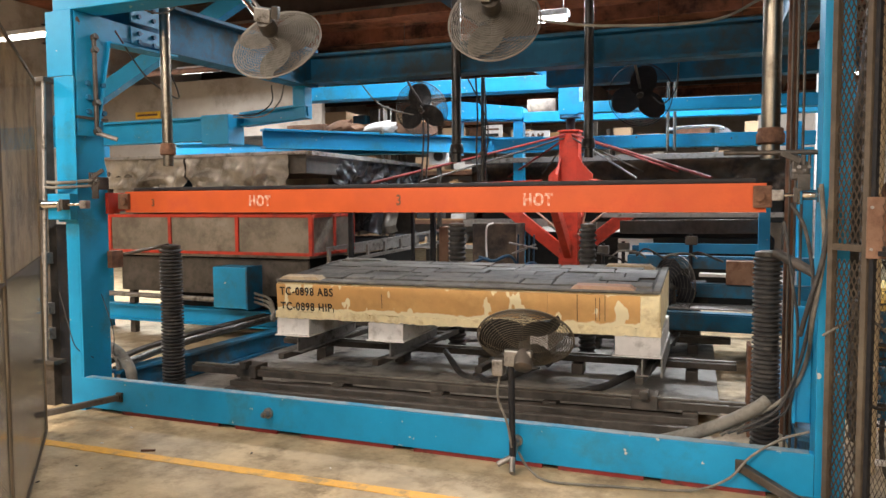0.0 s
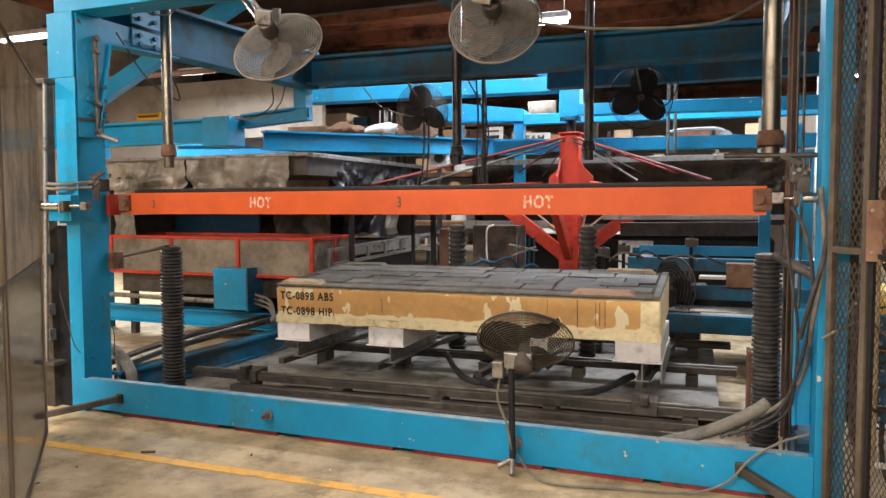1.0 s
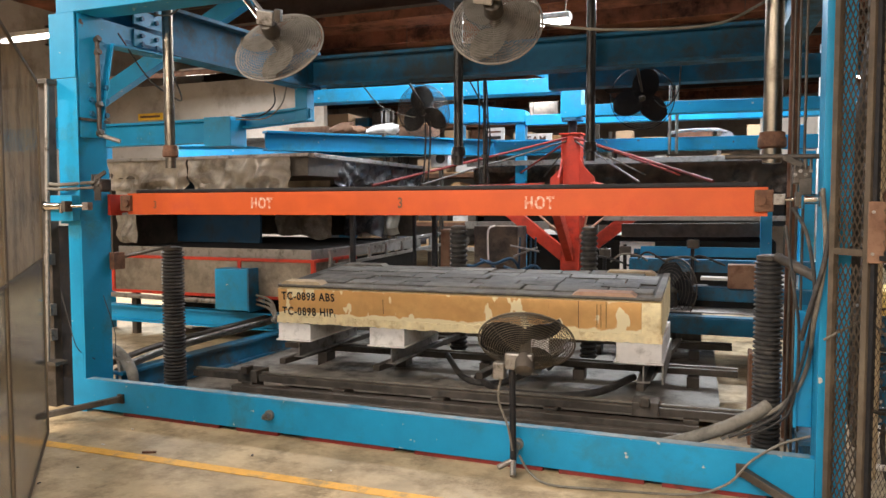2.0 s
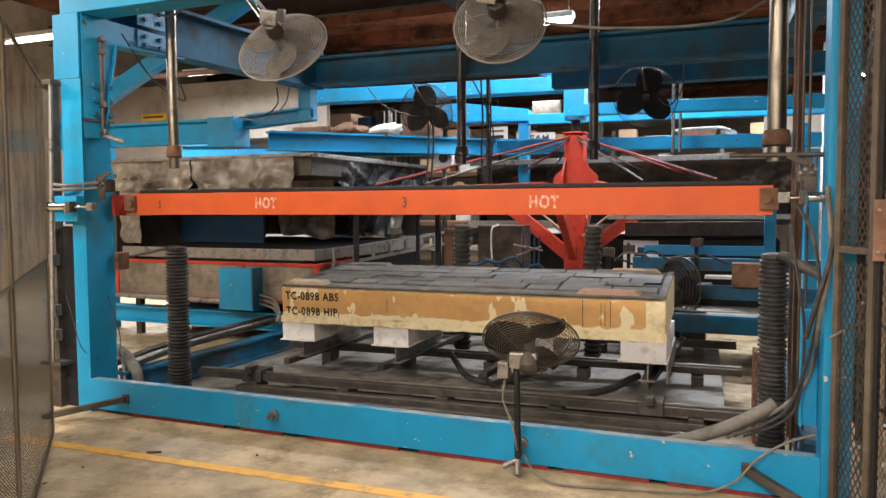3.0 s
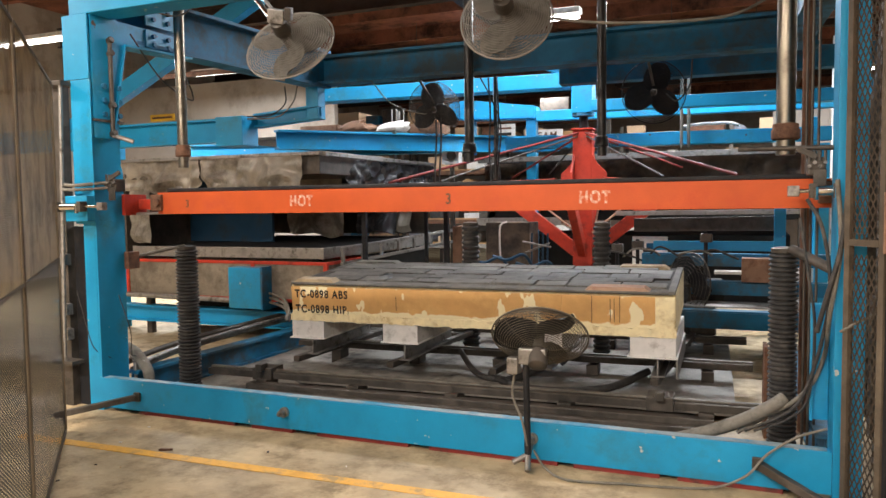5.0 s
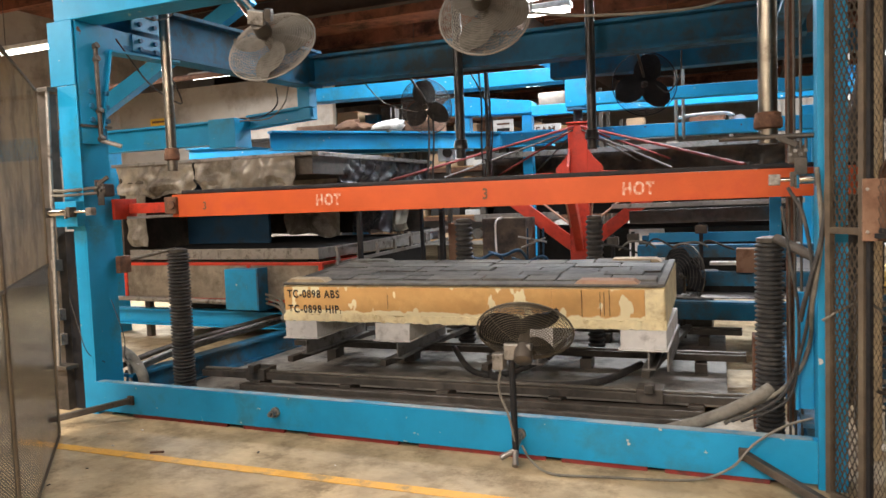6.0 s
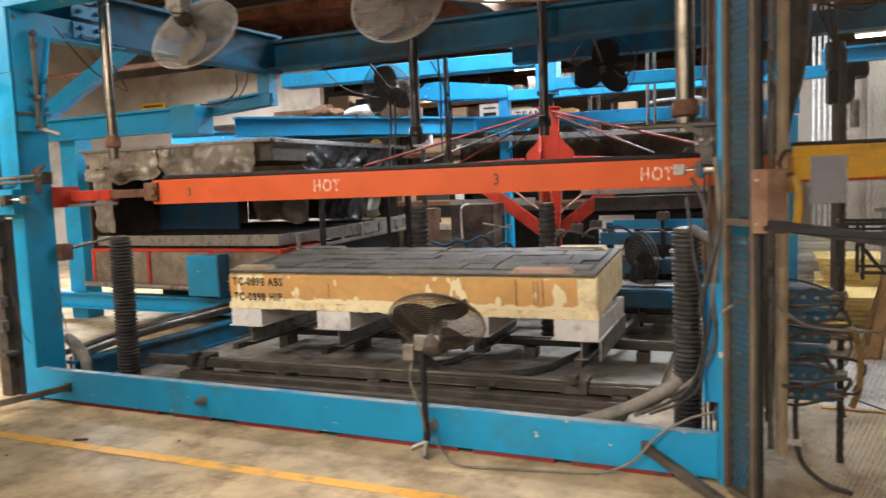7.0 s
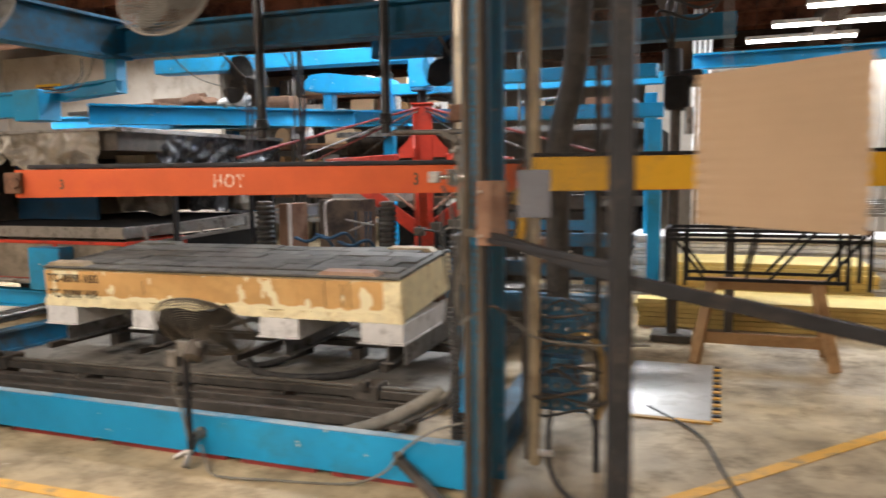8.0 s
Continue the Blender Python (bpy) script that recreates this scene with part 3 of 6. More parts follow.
def mould():
    """Local: x along the front edge, y to the back, z from the floor up; the box itself is propped up at the back."""
    t = thing("mould", "wooden box mould with grey slate-pattern top on white feet", "mould", pose(-3.61, 5.945, 0, 0, 0, SKM))
    W, D, Z0, Z1 = 3.27, 1.16, 0.585, 0.915
    prop = Matrix.Translation((0, 0, Z0)) @ Matrix.Rotation(radians(4.3), 4, "X") @ Matrix.Translation((0, 0, -Z0))

    def upper(name, bm, material, label="", smooth=False):
        ob = part(name, bm, material, t, label, smooth)
        ob.matrix_basis = prop
        return ob

    upper("body", simple(box, 0, W - 0.03, 0.031, D, Z0 + 0.03, Z1 - 0.014, 0.008), CREAM)
    for k, (a, b) in enumerate(((0.004, 0.93), (0.93, 2.43), (2.43, W - 0.14))):
        upper("front_panel", simple(box, a, b - 0.001, 0.012 - 0.002 * (k == 1), 0.03, Z0 + 0.06, Z1 - 0.03, 0.002), FILLED, "orange varnished plywood front with cream filler patches")
    upper("corner_strip", simple(box, W - 0.14, W - 0.002, 0.010, 0.03, Z0 + 0.05, Z1 - 0.025, 0.004), CREAM, "cream filler smeared down the corner")
    bm = bmesh.new()
    rnd = random.Random(3)
    n = 90
    lo = [bm.verts.new((-0.012 + (W + 0.024) * k / n, -0.004 + rnd.uniform(-0.004, 0.004), Z0 + rnd.uniform(-0.006, 0.004))) for k in range(n + 1)]
    hi = [bm.verts.new((v.co.x, 0.004 + rnd.uniform(-0.002, 0.002), Z0 + 0.062 + rnd.uniform(-0.014, 0.02))) for v in lo]
    fs = [bm.faces.new((lo[k], lo[k + 1], hi[k + 1], hi[k])) for k in range(n)]
    r = bmesh.ops.extrude_face_region(bm, geom=fs)
    for v in r["geom"]:
        if isinstance(v, bmesh.types.BMVert):
            v.co.y = 0.05
    upper("bottom_rail", bm, CREAM, "ragged cream filler along the lower edge")
    upper("side_panel", simple(box, W - 0.029, W + 0.006, 0.03, D, Z0 + 0.004, Z1 - 0.014, 0.006), CREAM)
    upper("top_board", simple(box, 0.012, W - 0.012, 0.001, D, Z1 - 0.012, Z1 + 0.008, 0.008), SLATE_JOINT, "dark grey top board")
    upper("front_lip", simple(box, 0.014, W - 0.052, -0.002, 0.125, Z1 - 0.004, Z1 + 0.012, 0.005), SLATE, "rubbed grey front ledge")
    upper("side_lip", simple(box, W - 0.05, W + 0.004, 0.0, D, Z1 - 0.008, Z1 + 0.016, 0.006), SLATE, "rubbed grey lip")
    for x, y0, y1 in ((2.66, Z0 + 0.09, Z1 - 0.03), (2.80, Z0 + 0.10, Z1 - 0.05), (2.83, Z0 + 0.10, Z1 - 0.05), (2.87, Z0 + 0.10, Z1 - 0.03), (1.02, Z0 + 0.12, Z1 - 0.09), (0.56, Z0 + 0.06, Z0 + 0.10)):
        upper("pencil_mark", simple(box, x - 0.0018, x + 0.0018, 0.0075, 0.0115, y0, y1), INK)
    rnd = random.Random(5)
    rows = 5
    for j in range(rows):
        y0, y1 = 0.13 + j * (D - 0.16) / rows, 0.13 + (j + 1) * (D - 0.16) / rows
        x = 0.08 + rnd.uniform(0, 0.16)
        while x < W - 0.2:
            w = rnd.uniform(0.22, 0.50)
            x1 = min(x + w, W - 0.06)
            bm = bmesh.new()
            h = 0.008 + rnd.uniform(0, 0.014)
            vs = box(bm, x + 0.006, x1 - 0.006, y0 + 0.006, y1 - 0.004, Z1 + 0.004, Z1 + 0.008 + h)
            for v in vs:
                v.co.x += rnd.uniform(-0.006, 0.006)
                v.co.y += rnd.uniform(-0.006, 0.006)
                if v.co.z > Z1 + 0.01:
                    v.co.z += rnd.uniform(-0.004, 0.004)
            bmesh.ops.bevel(bm, geom=list(bm.edges), offset=0.004, segments=1, affect="EDGES")
            upper("slate", bm, SLATE)
            x = x1
    for x, y, w, m in ((0.03, 0.01, 0.42, TAN_BLOCK), (2.60, 0.01, 0.50, BLOCK), (0.10, D - 0.13, 0.50, SLATE), (W - 0.56, D - 0.13, 0.46, TAN_BLOCK)):
        upper("end_block", simple(end_block, x, y, w, 0.12, Z1 + 0.006, 0.034), m, "bare wooden block let into the edge")
    for x in (0.12, 1.05, 2.2, W - 0.16):
        part("packer", simple(box, x, x + 0.12, D - 0.20, D - 0.02, Z0 - 0.003, Z0 + 0.062, 0.005), RUST, t, "dark wooden packer under the back edge")
    for x, w in ((0.0, 0.32), (0.89, 0.32), (2.09, 0.34), (2.945, 0.335)):
        part("foot", simple(box, x, x + w, 0.0, D + 0.02, Z0 - 0.15, Z0 - 0.004, 0.006), WHITE, t, "white painted timber runner")
        part("foot_plate", simple(box, x - 0.02, x + w + 0.01, -0.01, D + 0.02, Z0 - 0.162, Z0 - 0.151, 0.003), WHITE, t)
        part("runner_beam", simple(ibeam, (x + w * 0.6, 0.02, Z0 - 0.236), (x + w * 0.6, D, Z0 - 0.236), 0.1, 0.145, 0.012, 0.012), STEEL, t)
    part("side_angle", simple(bar, (W + 0.016, 0.01, 0.35), (W + 0.016, D + 0.05, 0.35), 0.012, 0.15), STEEL, t)
    for k, txt in enumerate(("TC-0898 ABS", "TC-0898 HIP")):
        lettering(txt, 0.098, INK, t, prop @ pose(0.04, 0.0095, Z1 - 0.125 - 0.135 * k, 90, 0, 0), 0.0015, 0.82)
    return t


MOULD = mould()

# ---- carousel that carries the clamp frames ----
HX, HY, BY = -1.97, 10.6, -5.65


def carousel():
    """Local: the hub's axis is the z axis; the clamp frame in the press lies along y = BY."""
    t = thing("carousel", "rotary carousel with red mast and orange clamp frame", "carousel", pose(HX, HY, 0))
    bm = bmesh.new()
    channel(bm, (2.30, BY, 1.6325), (-2.36, BY, 1.6325), 0.10, 0.165, 0.012)
    beam = part("clamp_beam", bm, ORANGE, t, "orange clamp beam with stencilled letters")
    lettering("HOT", 0.105, CHALK, beam, pose(-1.19, BY - 0.001, 1.60, 90, 0, 0), 0.0015, 0.76, 0.04)
    lettering("HOT", 0.105, CHALK, beam, pose(0.885, BY - 0.001, 1.595, 90, 0, 0), 0.0015, 0.78, 0.04)
    lettering("3", 0.10, RUST, beam, pose(0.0, BY - 0.001, 1.60, 90, 0, 0), 0.0015, 0.8)
    lettering("3", 0.08, RUST, beam, pose(-2.1, BY - 0.001, 1.6, 90, 0, 0), 0.0015, 0.8)
    for x in (-2.36, 2.28):
        bm = bmesh.new()
        s = 1 if x > 0 else -1
        box(bm, x - 0.05, x + 0.05, BY - 0.03, BY + 0.10, 1.575, 1.70, 0.008)
        rod(bm, (x - 0.02 * s, BY - 0.05, 1.64), (x - 0.02 * s, BY, 1.64), 0.03, 10)
        part("end_bracket", bm, RUST, t)
    bm = bmesh.new()
    box(bm, -2.30, 2.25, BY + 0.03, BY + 0.09, 1.718, 1.745, 0.006)
    part("clamp_bar", bm, BLACK_PAINT, t, "black upper clamping bar")
    for x in (-2.33, 2.27):
        bm = bmesh.new()
        box(bm, x - 0.02, x + 0.02, BY + 0.55, BY + 3.0, 1.57, 1.70, 0.004)
        part("side_rail", bm, RED, t)
    part("back_rail", simple(box, -2.3, 2.25, BY + 3.0, BY + 3.1, 1.57, 1.72, 0.004), RED, t)
    part("clamp_bar", simple(box, -2.30, 2.25, BY + 3.01, BY + 3.09, 1.722, 1.79, 0.006), BLACK_PAINT, t, "black upper clamping bar")
    bm = bmesh.new()
    box(bm, -0.13, 0.13, -0.13, 0.13, 0.68, 2.57, 0.012)
    part("mast", bm, RED, t, "red square mast")
    part("mast_neck", simple(rod, (0, 0, 2.57), (0, 0, 2.80), 0.06, 20), BLACK_PAINT, t, "black neck", True)
    part("mast_cap", simple(box, -0.15, 0.15, -0.15, 0.15, 2.572, 2.595, 0.005), RED, t)
    for a in (0, 90, 180, 270):
        bm = bmesh.new()
        prism(bm, [(0.13, 2.24), (0.20, 2.12), (0.33, 1.99), (0.33, 1.88), (0.13, 1.88)], 0.03, pose(0, 0, 0, 0, 0, a) @ Matrix.Translation((0, -0.13, 0)))
        part("mast_fin", bm, RED, t)
    for a in (0, 90, 180, 270):
        m = pose(0, 0, 0, 0, 0, a)
        for s in (-1, 1) if a == 0 else ():
            part("arm", simple(bar, m @ Vector((0.35 * s, -0.3, 1.85)), m @ Vector((0.9 * s, BY + 3.0, 1.75)), 0.08, 0.14, 0.004), RED, t)
        for s in (-1, 1) if a in (0, 180) else ():
            part("tie_rod", simple(rod, m @ Vector((0.05 * s, -0.12, 2.53)), m @ Vector((1.9 * s, -2.3, 1.85)), 0.016, 8), MAROON, t)
            part("tie_rod", simple(rod, m @ Vector((0.05 * s, -0.10, 2.49)), m @ Vector((1.2 * s, -2.45, 1.85)), 0.012, 8), STEEL_DARK, t, "bare steel tie rod")
    for a in (0, 90, 180, 270):
        m = pose(0, 0, 0, 0, 0, a)
        part("knee_brace", simple(bar, m @ Vector((0.1, 0, 0.92)), m @ Vector((1.0, 0, 1.62)), 0.10, 0.17, 0.006), RED, t)
        part("brace_rod", simple(rod, m @ Vector((0.13, -0.12, 1.18)), m @ Vector((0.62, -0.12, 1.58)), 0.014, 8), BLOCK, t, "pale rod beside the brace")
    return t


CAROUSEL = carousel()

# ---- oven ----
OX0, OX1, OY0, OY1 = -7.08, -4.2, 7.5, 10.7


OYB = 8.45


def oven_box():
    """The lower heater box: red angle frame with stained panels; z is its top edge."""
    t = thing("oven_box", "red-framed heat-stained steel heater box, lowering", "oven box", pose(0, 0, 1.49))
    h = 0.43
    for y in (OY0, OYB):
        for z in (0.0, -h):
            part("frame_bar", simple(box, OX0, OX1, y - 0.02, y + 0.02, z - 0.03, z + 0.005, 0.003), RED, t)
    for x in (OX0, OX1):
        for z in (0.0, -h):
            part("frame_bar", simple(box, x - 0.02, x + 0.02, OY0, OYB, z - 0.03, z + 0.005, 0.003), RED, t)
    for x in (OX0, OX0 + 0.93, OX0 + 1.9, OX1):
        part("frame_post", simple(box, x - 0.022, x + 0.022, OY0 - 0.022, OY0 + 0.02, -h - 0.02, 0.0, 0.003), RED, t)
    for y in (OY0 + 0.5, OYB):
        part("frame_post", simple(box, OX1 - 0.02, OX1 + 0.022, y - 0.02, y + 0.02, -h, 0.0, 0.003), RED, t)
    xs = (OX0, OX0 + 0.93, OX0 + 1.9, OX1)
    for a, b in zip(xs, xs[1:]):
        part("panel", simple(box, a + 0.02, b - 0.02, OY0 - 0.004, OY0 + 0.004, -h + 0.004, -0.03), OVEN_PANEL, t)
    ys = (OY0, OY0 + 0.5, OYB)
    for a, b in zip(ys, ys[1:]):
        part("panel", simple(box, OX1 - 0.004, OX1 + 0.004, a + 0.02, b - 0.02, -h + 0.004, -0.03), OVEN_PANEL, t)
    part("panel", simple(box, OX0 - 0.004, OX0 + 0.004, OY0, OYB, -h, -0.03), OVEN_PANEL, t)
    part("panel", simple(box, OX0, OX1, OYB - 0.004, OYB + 0.004, -h, -0.03), OVEN_PANEL, t)
    return t


OVEN_BOX = oven_box()


def cloth(bm, x0, y0, x1, y1, z0, z1, n, depth, seed):
    """A hanging curtain with folds between two points, with real thickness."""
    rnd = random.Random(seed)
    d = Vector((x1 - x0, y1 - y0, 0))
    s = Vector((d.y, -d.x, 0)).normalized()
    ph = [rnd.uniform(0, 6.28) for _ in range(6)]
    rows = 16
    grid = []
    for j in range(rows):
        w = j / (rows - 1)
        row = []
        for i in range(n + 1):
            u = i / n
            L = u * d.length
            q = noise.noise((L * 2.3 + seed, w * 1.5, seed)) * 0.7 + noise.noise((L * 6 + seed + w, w * 4, seed + 3)) * 0.6 + noise.noise((L * 14 + 2 * w, w * 2.5, seed + 7)) * 0.28
            off = depth * (0.45 + w) * q
            z = z1 + (z0 - z1) * w + (0.03 * math.sin(L * 5 + ph[0]) + 0.02 * math.sin(L * 13 + ph[1])) * w
            row.append(bm.verts.new(Vector((x0, y0, z)) + d * u + s * off))
        grid.append(row)
    fs = []
    for j in range(rows - 1):
        for i in range(n):
            fs.append(bm.faces.new((grid[j][i], grid[j][i + 1], grid[j + 1][i + 1], grid[j + 1][i])))
    bmesh.ops.solidify(bm, geom=fs, thickness=0.004)


def oven_hood():
    t = thing("oven_hood", "upper oven hood hung with sooty heat curtains", "oven")
    bm = bmesh.new()
    box(bm, OX0 - 0.1, OX1 - 0.1, OY0 + 0.08, OY1, 1.95, 2.2, 0.01)
    part("hood", bm, STEEL_DARK, t)
    bm = bmesh.new()
    cloth(bm, OX0 - 0.12, OY0 + 0.05, -5.95, OY0 + 0.05, 1.80, 2.17, 110, 0.11, 3)
    part("curtain", bm, CANVAS, t, "", True)
    bm = bmesh.new()
    cloth(bm, -5.9, OY0 + 0.02, OX1 - 0.3, OY0 + 0.02, 1.78, 2.17, 110, 0.12, 8)
    part("curtain", bm, CANVAS, t, "", True)
    bm = bmesh.new()
    cloth(bm, OX1 - 0.1, OY0 + 0.7, OX1 - 0.05, OY1, 1.75, 2.15, 180, 0.15, 14)
    part("curtain", bm, CANVAS_DARK, t, "crumpled black plastic curtain", True)
    part("side_panel", simple(box, OX0 - 0.05, -5.75, OY0 + 1.2, OY0 + 1.25, 1.12, 1.95, 0.004), NAVY, t, "dark navy steel panel")
    for x0, x1, y, sd, m in ((-5.7, -4.9, OY0 + 1.5, 51, CANVAS), (-4.85, -4.3, OY0 + 1.9, 57, CANVAS_DARK), (-5.2, -4.4, OY0 + 2.6, 63, CANVAS)):
        bm = bmesh.new()
        cloth(bm, x0, y, x1, y + 0.1, 1.2, 1.95, 50, 0.16, sd)
        part("curtain", bm, m, t, "", True)
    part("back_wall", simple(box, OX0 - 0.1, OX1 - 0.2, OY1, OY1 + 0.03, 1.15, 2.2), STEEL_DARK, t)
    part("end_wall", simple(box, OX0 - 0.14, OX0 - 0.11, OY0 + 0.1, OY1, 0.9, 2.2), STEEL_DARK, t)
    bm = bmesh.new()
    cloth(bm, OX0 - 0.05, OY0 + 0.12, OX0 + 0.28, OY0 + 0.12, 1.15, 1.85, 24, 0.12, 71)
    part("curtain", bm, CANVAS, t, "", True)
    part("curtain_rail", simple(box, OX0 - 0.15, OX1 - 0.05, OY0 + 0.0, OY0 + 0.05, 2.16, 2.2, 0.004), STEEL, t)
    part("curtain_rail", simple(box, OX1 - 0.06, OX1, OY0 + 0.05, OY1, 2.15, 2.2, 0.004), STEEL, t)
    return t


oven_hood()


def oven_table():
    t = thing("oven_table", "steel heater table with black top under the hood", "oven table")
    part("top", simple(box, OX0 + 0.05, OX1 - 0.06, OY0 + 0.07, OY1 - 0.1, 1.07, 1.11, 0.004), MATT_BLACK, t)
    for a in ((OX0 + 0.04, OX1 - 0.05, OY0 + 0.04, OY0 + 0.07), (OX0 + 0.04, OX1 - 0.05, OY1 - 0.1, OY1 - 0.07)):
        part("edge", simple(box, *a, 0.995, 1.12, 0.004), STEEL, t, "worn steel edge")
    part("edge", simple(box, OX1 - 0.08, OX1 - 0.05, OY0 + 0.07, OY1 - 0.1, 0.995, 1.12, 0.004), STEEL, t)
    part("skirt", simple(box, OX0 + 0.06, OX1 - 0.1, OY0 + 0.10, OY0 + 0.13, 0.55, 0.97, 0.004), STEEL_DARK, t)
    part("skirt", simple(box, OX1 - 0.16, OX1 - 0.12, OYB + 0.1, OY1 - 0.1, 0.02, 0.97, 0.004), MATT_BLACK, t)
    part("skirt", simple(box, OX0 + 0.06, OX1 - 0.16, OYB + 0.1, OYB + 0.14, 0.02, 0.97, 0.004), MATT_BLACK, t)
    for x in (OX0 + 0.15, OX1 - 0.24):
        for y in (OY0 + 0.2, OY1 - 0.2):
            part("leg", simple(box, x - 0.04, x + 0.04, y - 0.04, y + 0.04, 0, 1.0, 0.005), STEEL_DARK, t)
    return t


oven_table()


def junction_box():
    t = thing("junction_box", "blue painted steel electrical box on the oven base", "electrical box")
    part("body", simple(box, -5.40, -4.95, 7.32, 7.60, 0.43, 0.90, 0.01), BLUE, t)
    part("lid", simple(box, -4.95, -4.925, 7.31, 7.61, 0.42, 0.91, 0.006), BLUE_DARK, t)
    part("conduit", simple(rod, (-7.2, 7.45, 0.52), (-5.4, 7.45, 0.50), 0.03, 10), STEEL, t)
    for k in range(3):
        part("cable", simple(tube, [(-4.93, 7.45, 0.6 - 0.05 * k), (-4.7, 7.4, 0.55 - 0.05 * k), (-4.5, 7.2, 0.45 - 0.05 * k), (-4.4, 7.0, 0.4)], 0.016, 6), GREY_HOSE, t)
    return t


junction_box()
bm = bmesh.new()
ibeam(bm, (-8.5, 7.65, 0.27), (-4.55, 7.65, 0.27), 0.16, 0.2, 0.02, 0.02)
single("floor_beam", bm, BLUE, "blue steel oven base beam", "beam", "blue machine beams")

# ---- overhead blue steel ----
def overhead(a, b, w, h, material=None, label="blue painted overhead steel beam"):
    return single("overhead_beam", simple(ibeam, a, b, w, h), material or BLUE, label, "beam", "overhead blue beams")


overhead((-9.5, 7.65, 2.50), (-5.3, 7.65, 2.50), 0.16, 0.28)
bm = bmesh.new()
box(bm, -5.62, -5.24, 7.45, 7.75, 2.3, 2.64, 0.01)
single("overhead_box", bm, BLUE, "blue steel junction box on the overhead beam", "steel box")
overhead((-5.25, 7.75, 2.60), (-4.36, 7.75, 2.66), 0.14, 0.16)
bm = bmesh.new()
box(bm, -4.54, -4.38, 7.7, 7.86, 2.58, 2.98, 0.01)
single("drop_post", bm, BLUE, "blue steel drop post under the cross beam", "post")
overhead((-5.3, 8.2, 2.42), (-3.3, 11.2, 2.48), 0.16, 0.24)
single("overhead_beam", simple(bar, (-3.26, 11.3, 2.49), (1.1, 11.13, 2.43), 0.18, 0.18, 0.01), BLUE, "bright blue closed steel overhead beam", "beam", "overhead blue beams")
single("overhead_beam", simple(bar, (-6.0, 10.3, 3.25), (-2.14, 10.6, 3.25), 0.3, 0.2, 0.012), BLUE, "bright blue closed steel overhead beam", "beam", "overhead blue beams")
single("overhead_beam", simple(bar, (-1.8, 10.4, 2.87), (1.1, 10.1, 2.79), 0.18, 0.15, 0.01), BLUE, "bright blue closed steel overhead beam", "beam", "overhead blue beams")
bm = bmesh.new()
prism(bm, [(-4.55, 3.02), (-4.55, 3.16), (-4.42, 3.26), (-4.15, 3.28), (-3.6, 3.20), (-3.0, 3.12), (-3.0, 2.92), (-3.7, 2.94), (-4.2, 2.96)], 0.3, Matrix.Translation((0, 11.9, 0)))
bmesh.ops.bevel(bm, geom=list(bm.edges), offset=0.02, segments=2, affect="EDGES")
single("haunched_beam", bm, BLUE, "pale blue haunched steel beam behind the mast", "beam", "overhead blue beams")
single("overhead_beam", simple(bar, (-3.0, 12.0, 2.96), (1.6, 12.0, 2.92), 0.16, 0.16, 0.01), BLUE, "bright blue closed steel overhead beam", "beam", "overhead blue beams")
single("overhead_beam", simple(bar, (-1.9, 9.0, 3.06), (1.9, 9.0, 3.04), 0.2, 0.22, 0.01), BLUE_DARK, "dark blue closed steel overhead beam", "beam", "overhead blue beams")
overhead((-9.5, 11.5, 2.62), (-2.6, 11.7, 2.50), 0.2, 0.24)
for x, y, z0, z1 in ((-3.1, 12.05, 0.0, 2.92), (-4.15, 12.05, 2.4, 2.95), (0.9, 11.7, 0.0, 2.7), (-9.0, 11.5, 0.0, 2.5), (1.0, 11.15, 0.0, 2.31)):
    single("blue_post", simple(box, x - 0.08, x + 0.08, y - 0.08, y + 0.08, z0, z1, 0.008), BLUE, "blue painted square steel post", "post", "blue machine posts")
single("blue_post", simple(box, -7.85, -7.56, 7.74, 8.0, 0.0, 2.62, 0.012), BLUE, "wide blue painted steel column beside the oven", "post", "blue machine posts")
overhead((1.4, 12.2, 3.14), (9.0, 12.6, 3.2), 0.2, 0.2)
bm = bmesh.new()
bar(bm, (-8.3, 7.75, 2.62), (-5.3, 7.95, 4.13), 0.14, 0.2, 0.006)
single("brace_beam", bm, BLUE, "blue steel diagonal brace beam", "beam", "overhead blue beams")
t = thing("hub_bearing", "blue steel bearing housing above the mast", "bearing housing")
part("housing", simple(box, HX - 0.14, HX + 0.14, HY - 0.14, HY + 0.14, 2.80, 3.36, 0.012), BLUE, t)
part("collar", simple(rod, (HX, HY, 2.76), (HX, HY, 2.80), 0.15, 20), BLUE_DARK, t, "", True)
part("brace", simple(bar, (HX - 0.10, HY, 3.30), (HX - 0.62, HY, 3.52), 0.16, 0.10, 0.006), BLUE, t)
part("brace", simple(bar, (HX + 0.10, HY, 3.30), (HX + 0.62, HY, 3.52), 0.16, 0.10, 0.006), BLUE, t)
part("head_plate", simple(box, HX - 0.75, HX + 0.75, HY - 0.2, HY + 0.2, 3.52, 3.56, 0.006), BLUE, t)


# ---- fans ----
def cage(bm, R, depth, wires, rings, rr=0.0021):
    """A domed wire guard, open side down."""
    for k in range(rings):
        u = (k + 1) / rings
        ring(bm, R * u, rr, depth * (1 - u ** 2.6), 40, 4)
    for k in range(wires):
        a = 2 * math.pi * k / wires
        pts = [Vector((R * u * math.cos(a), R * u * math.sin(a), depth * (1 - u ** 2.6))) for u in (0.1, 0.35, 0.6, 0.8, 0.93, 1.0)]
        tube(bm, pts, rr * 0.8, 4, 0)


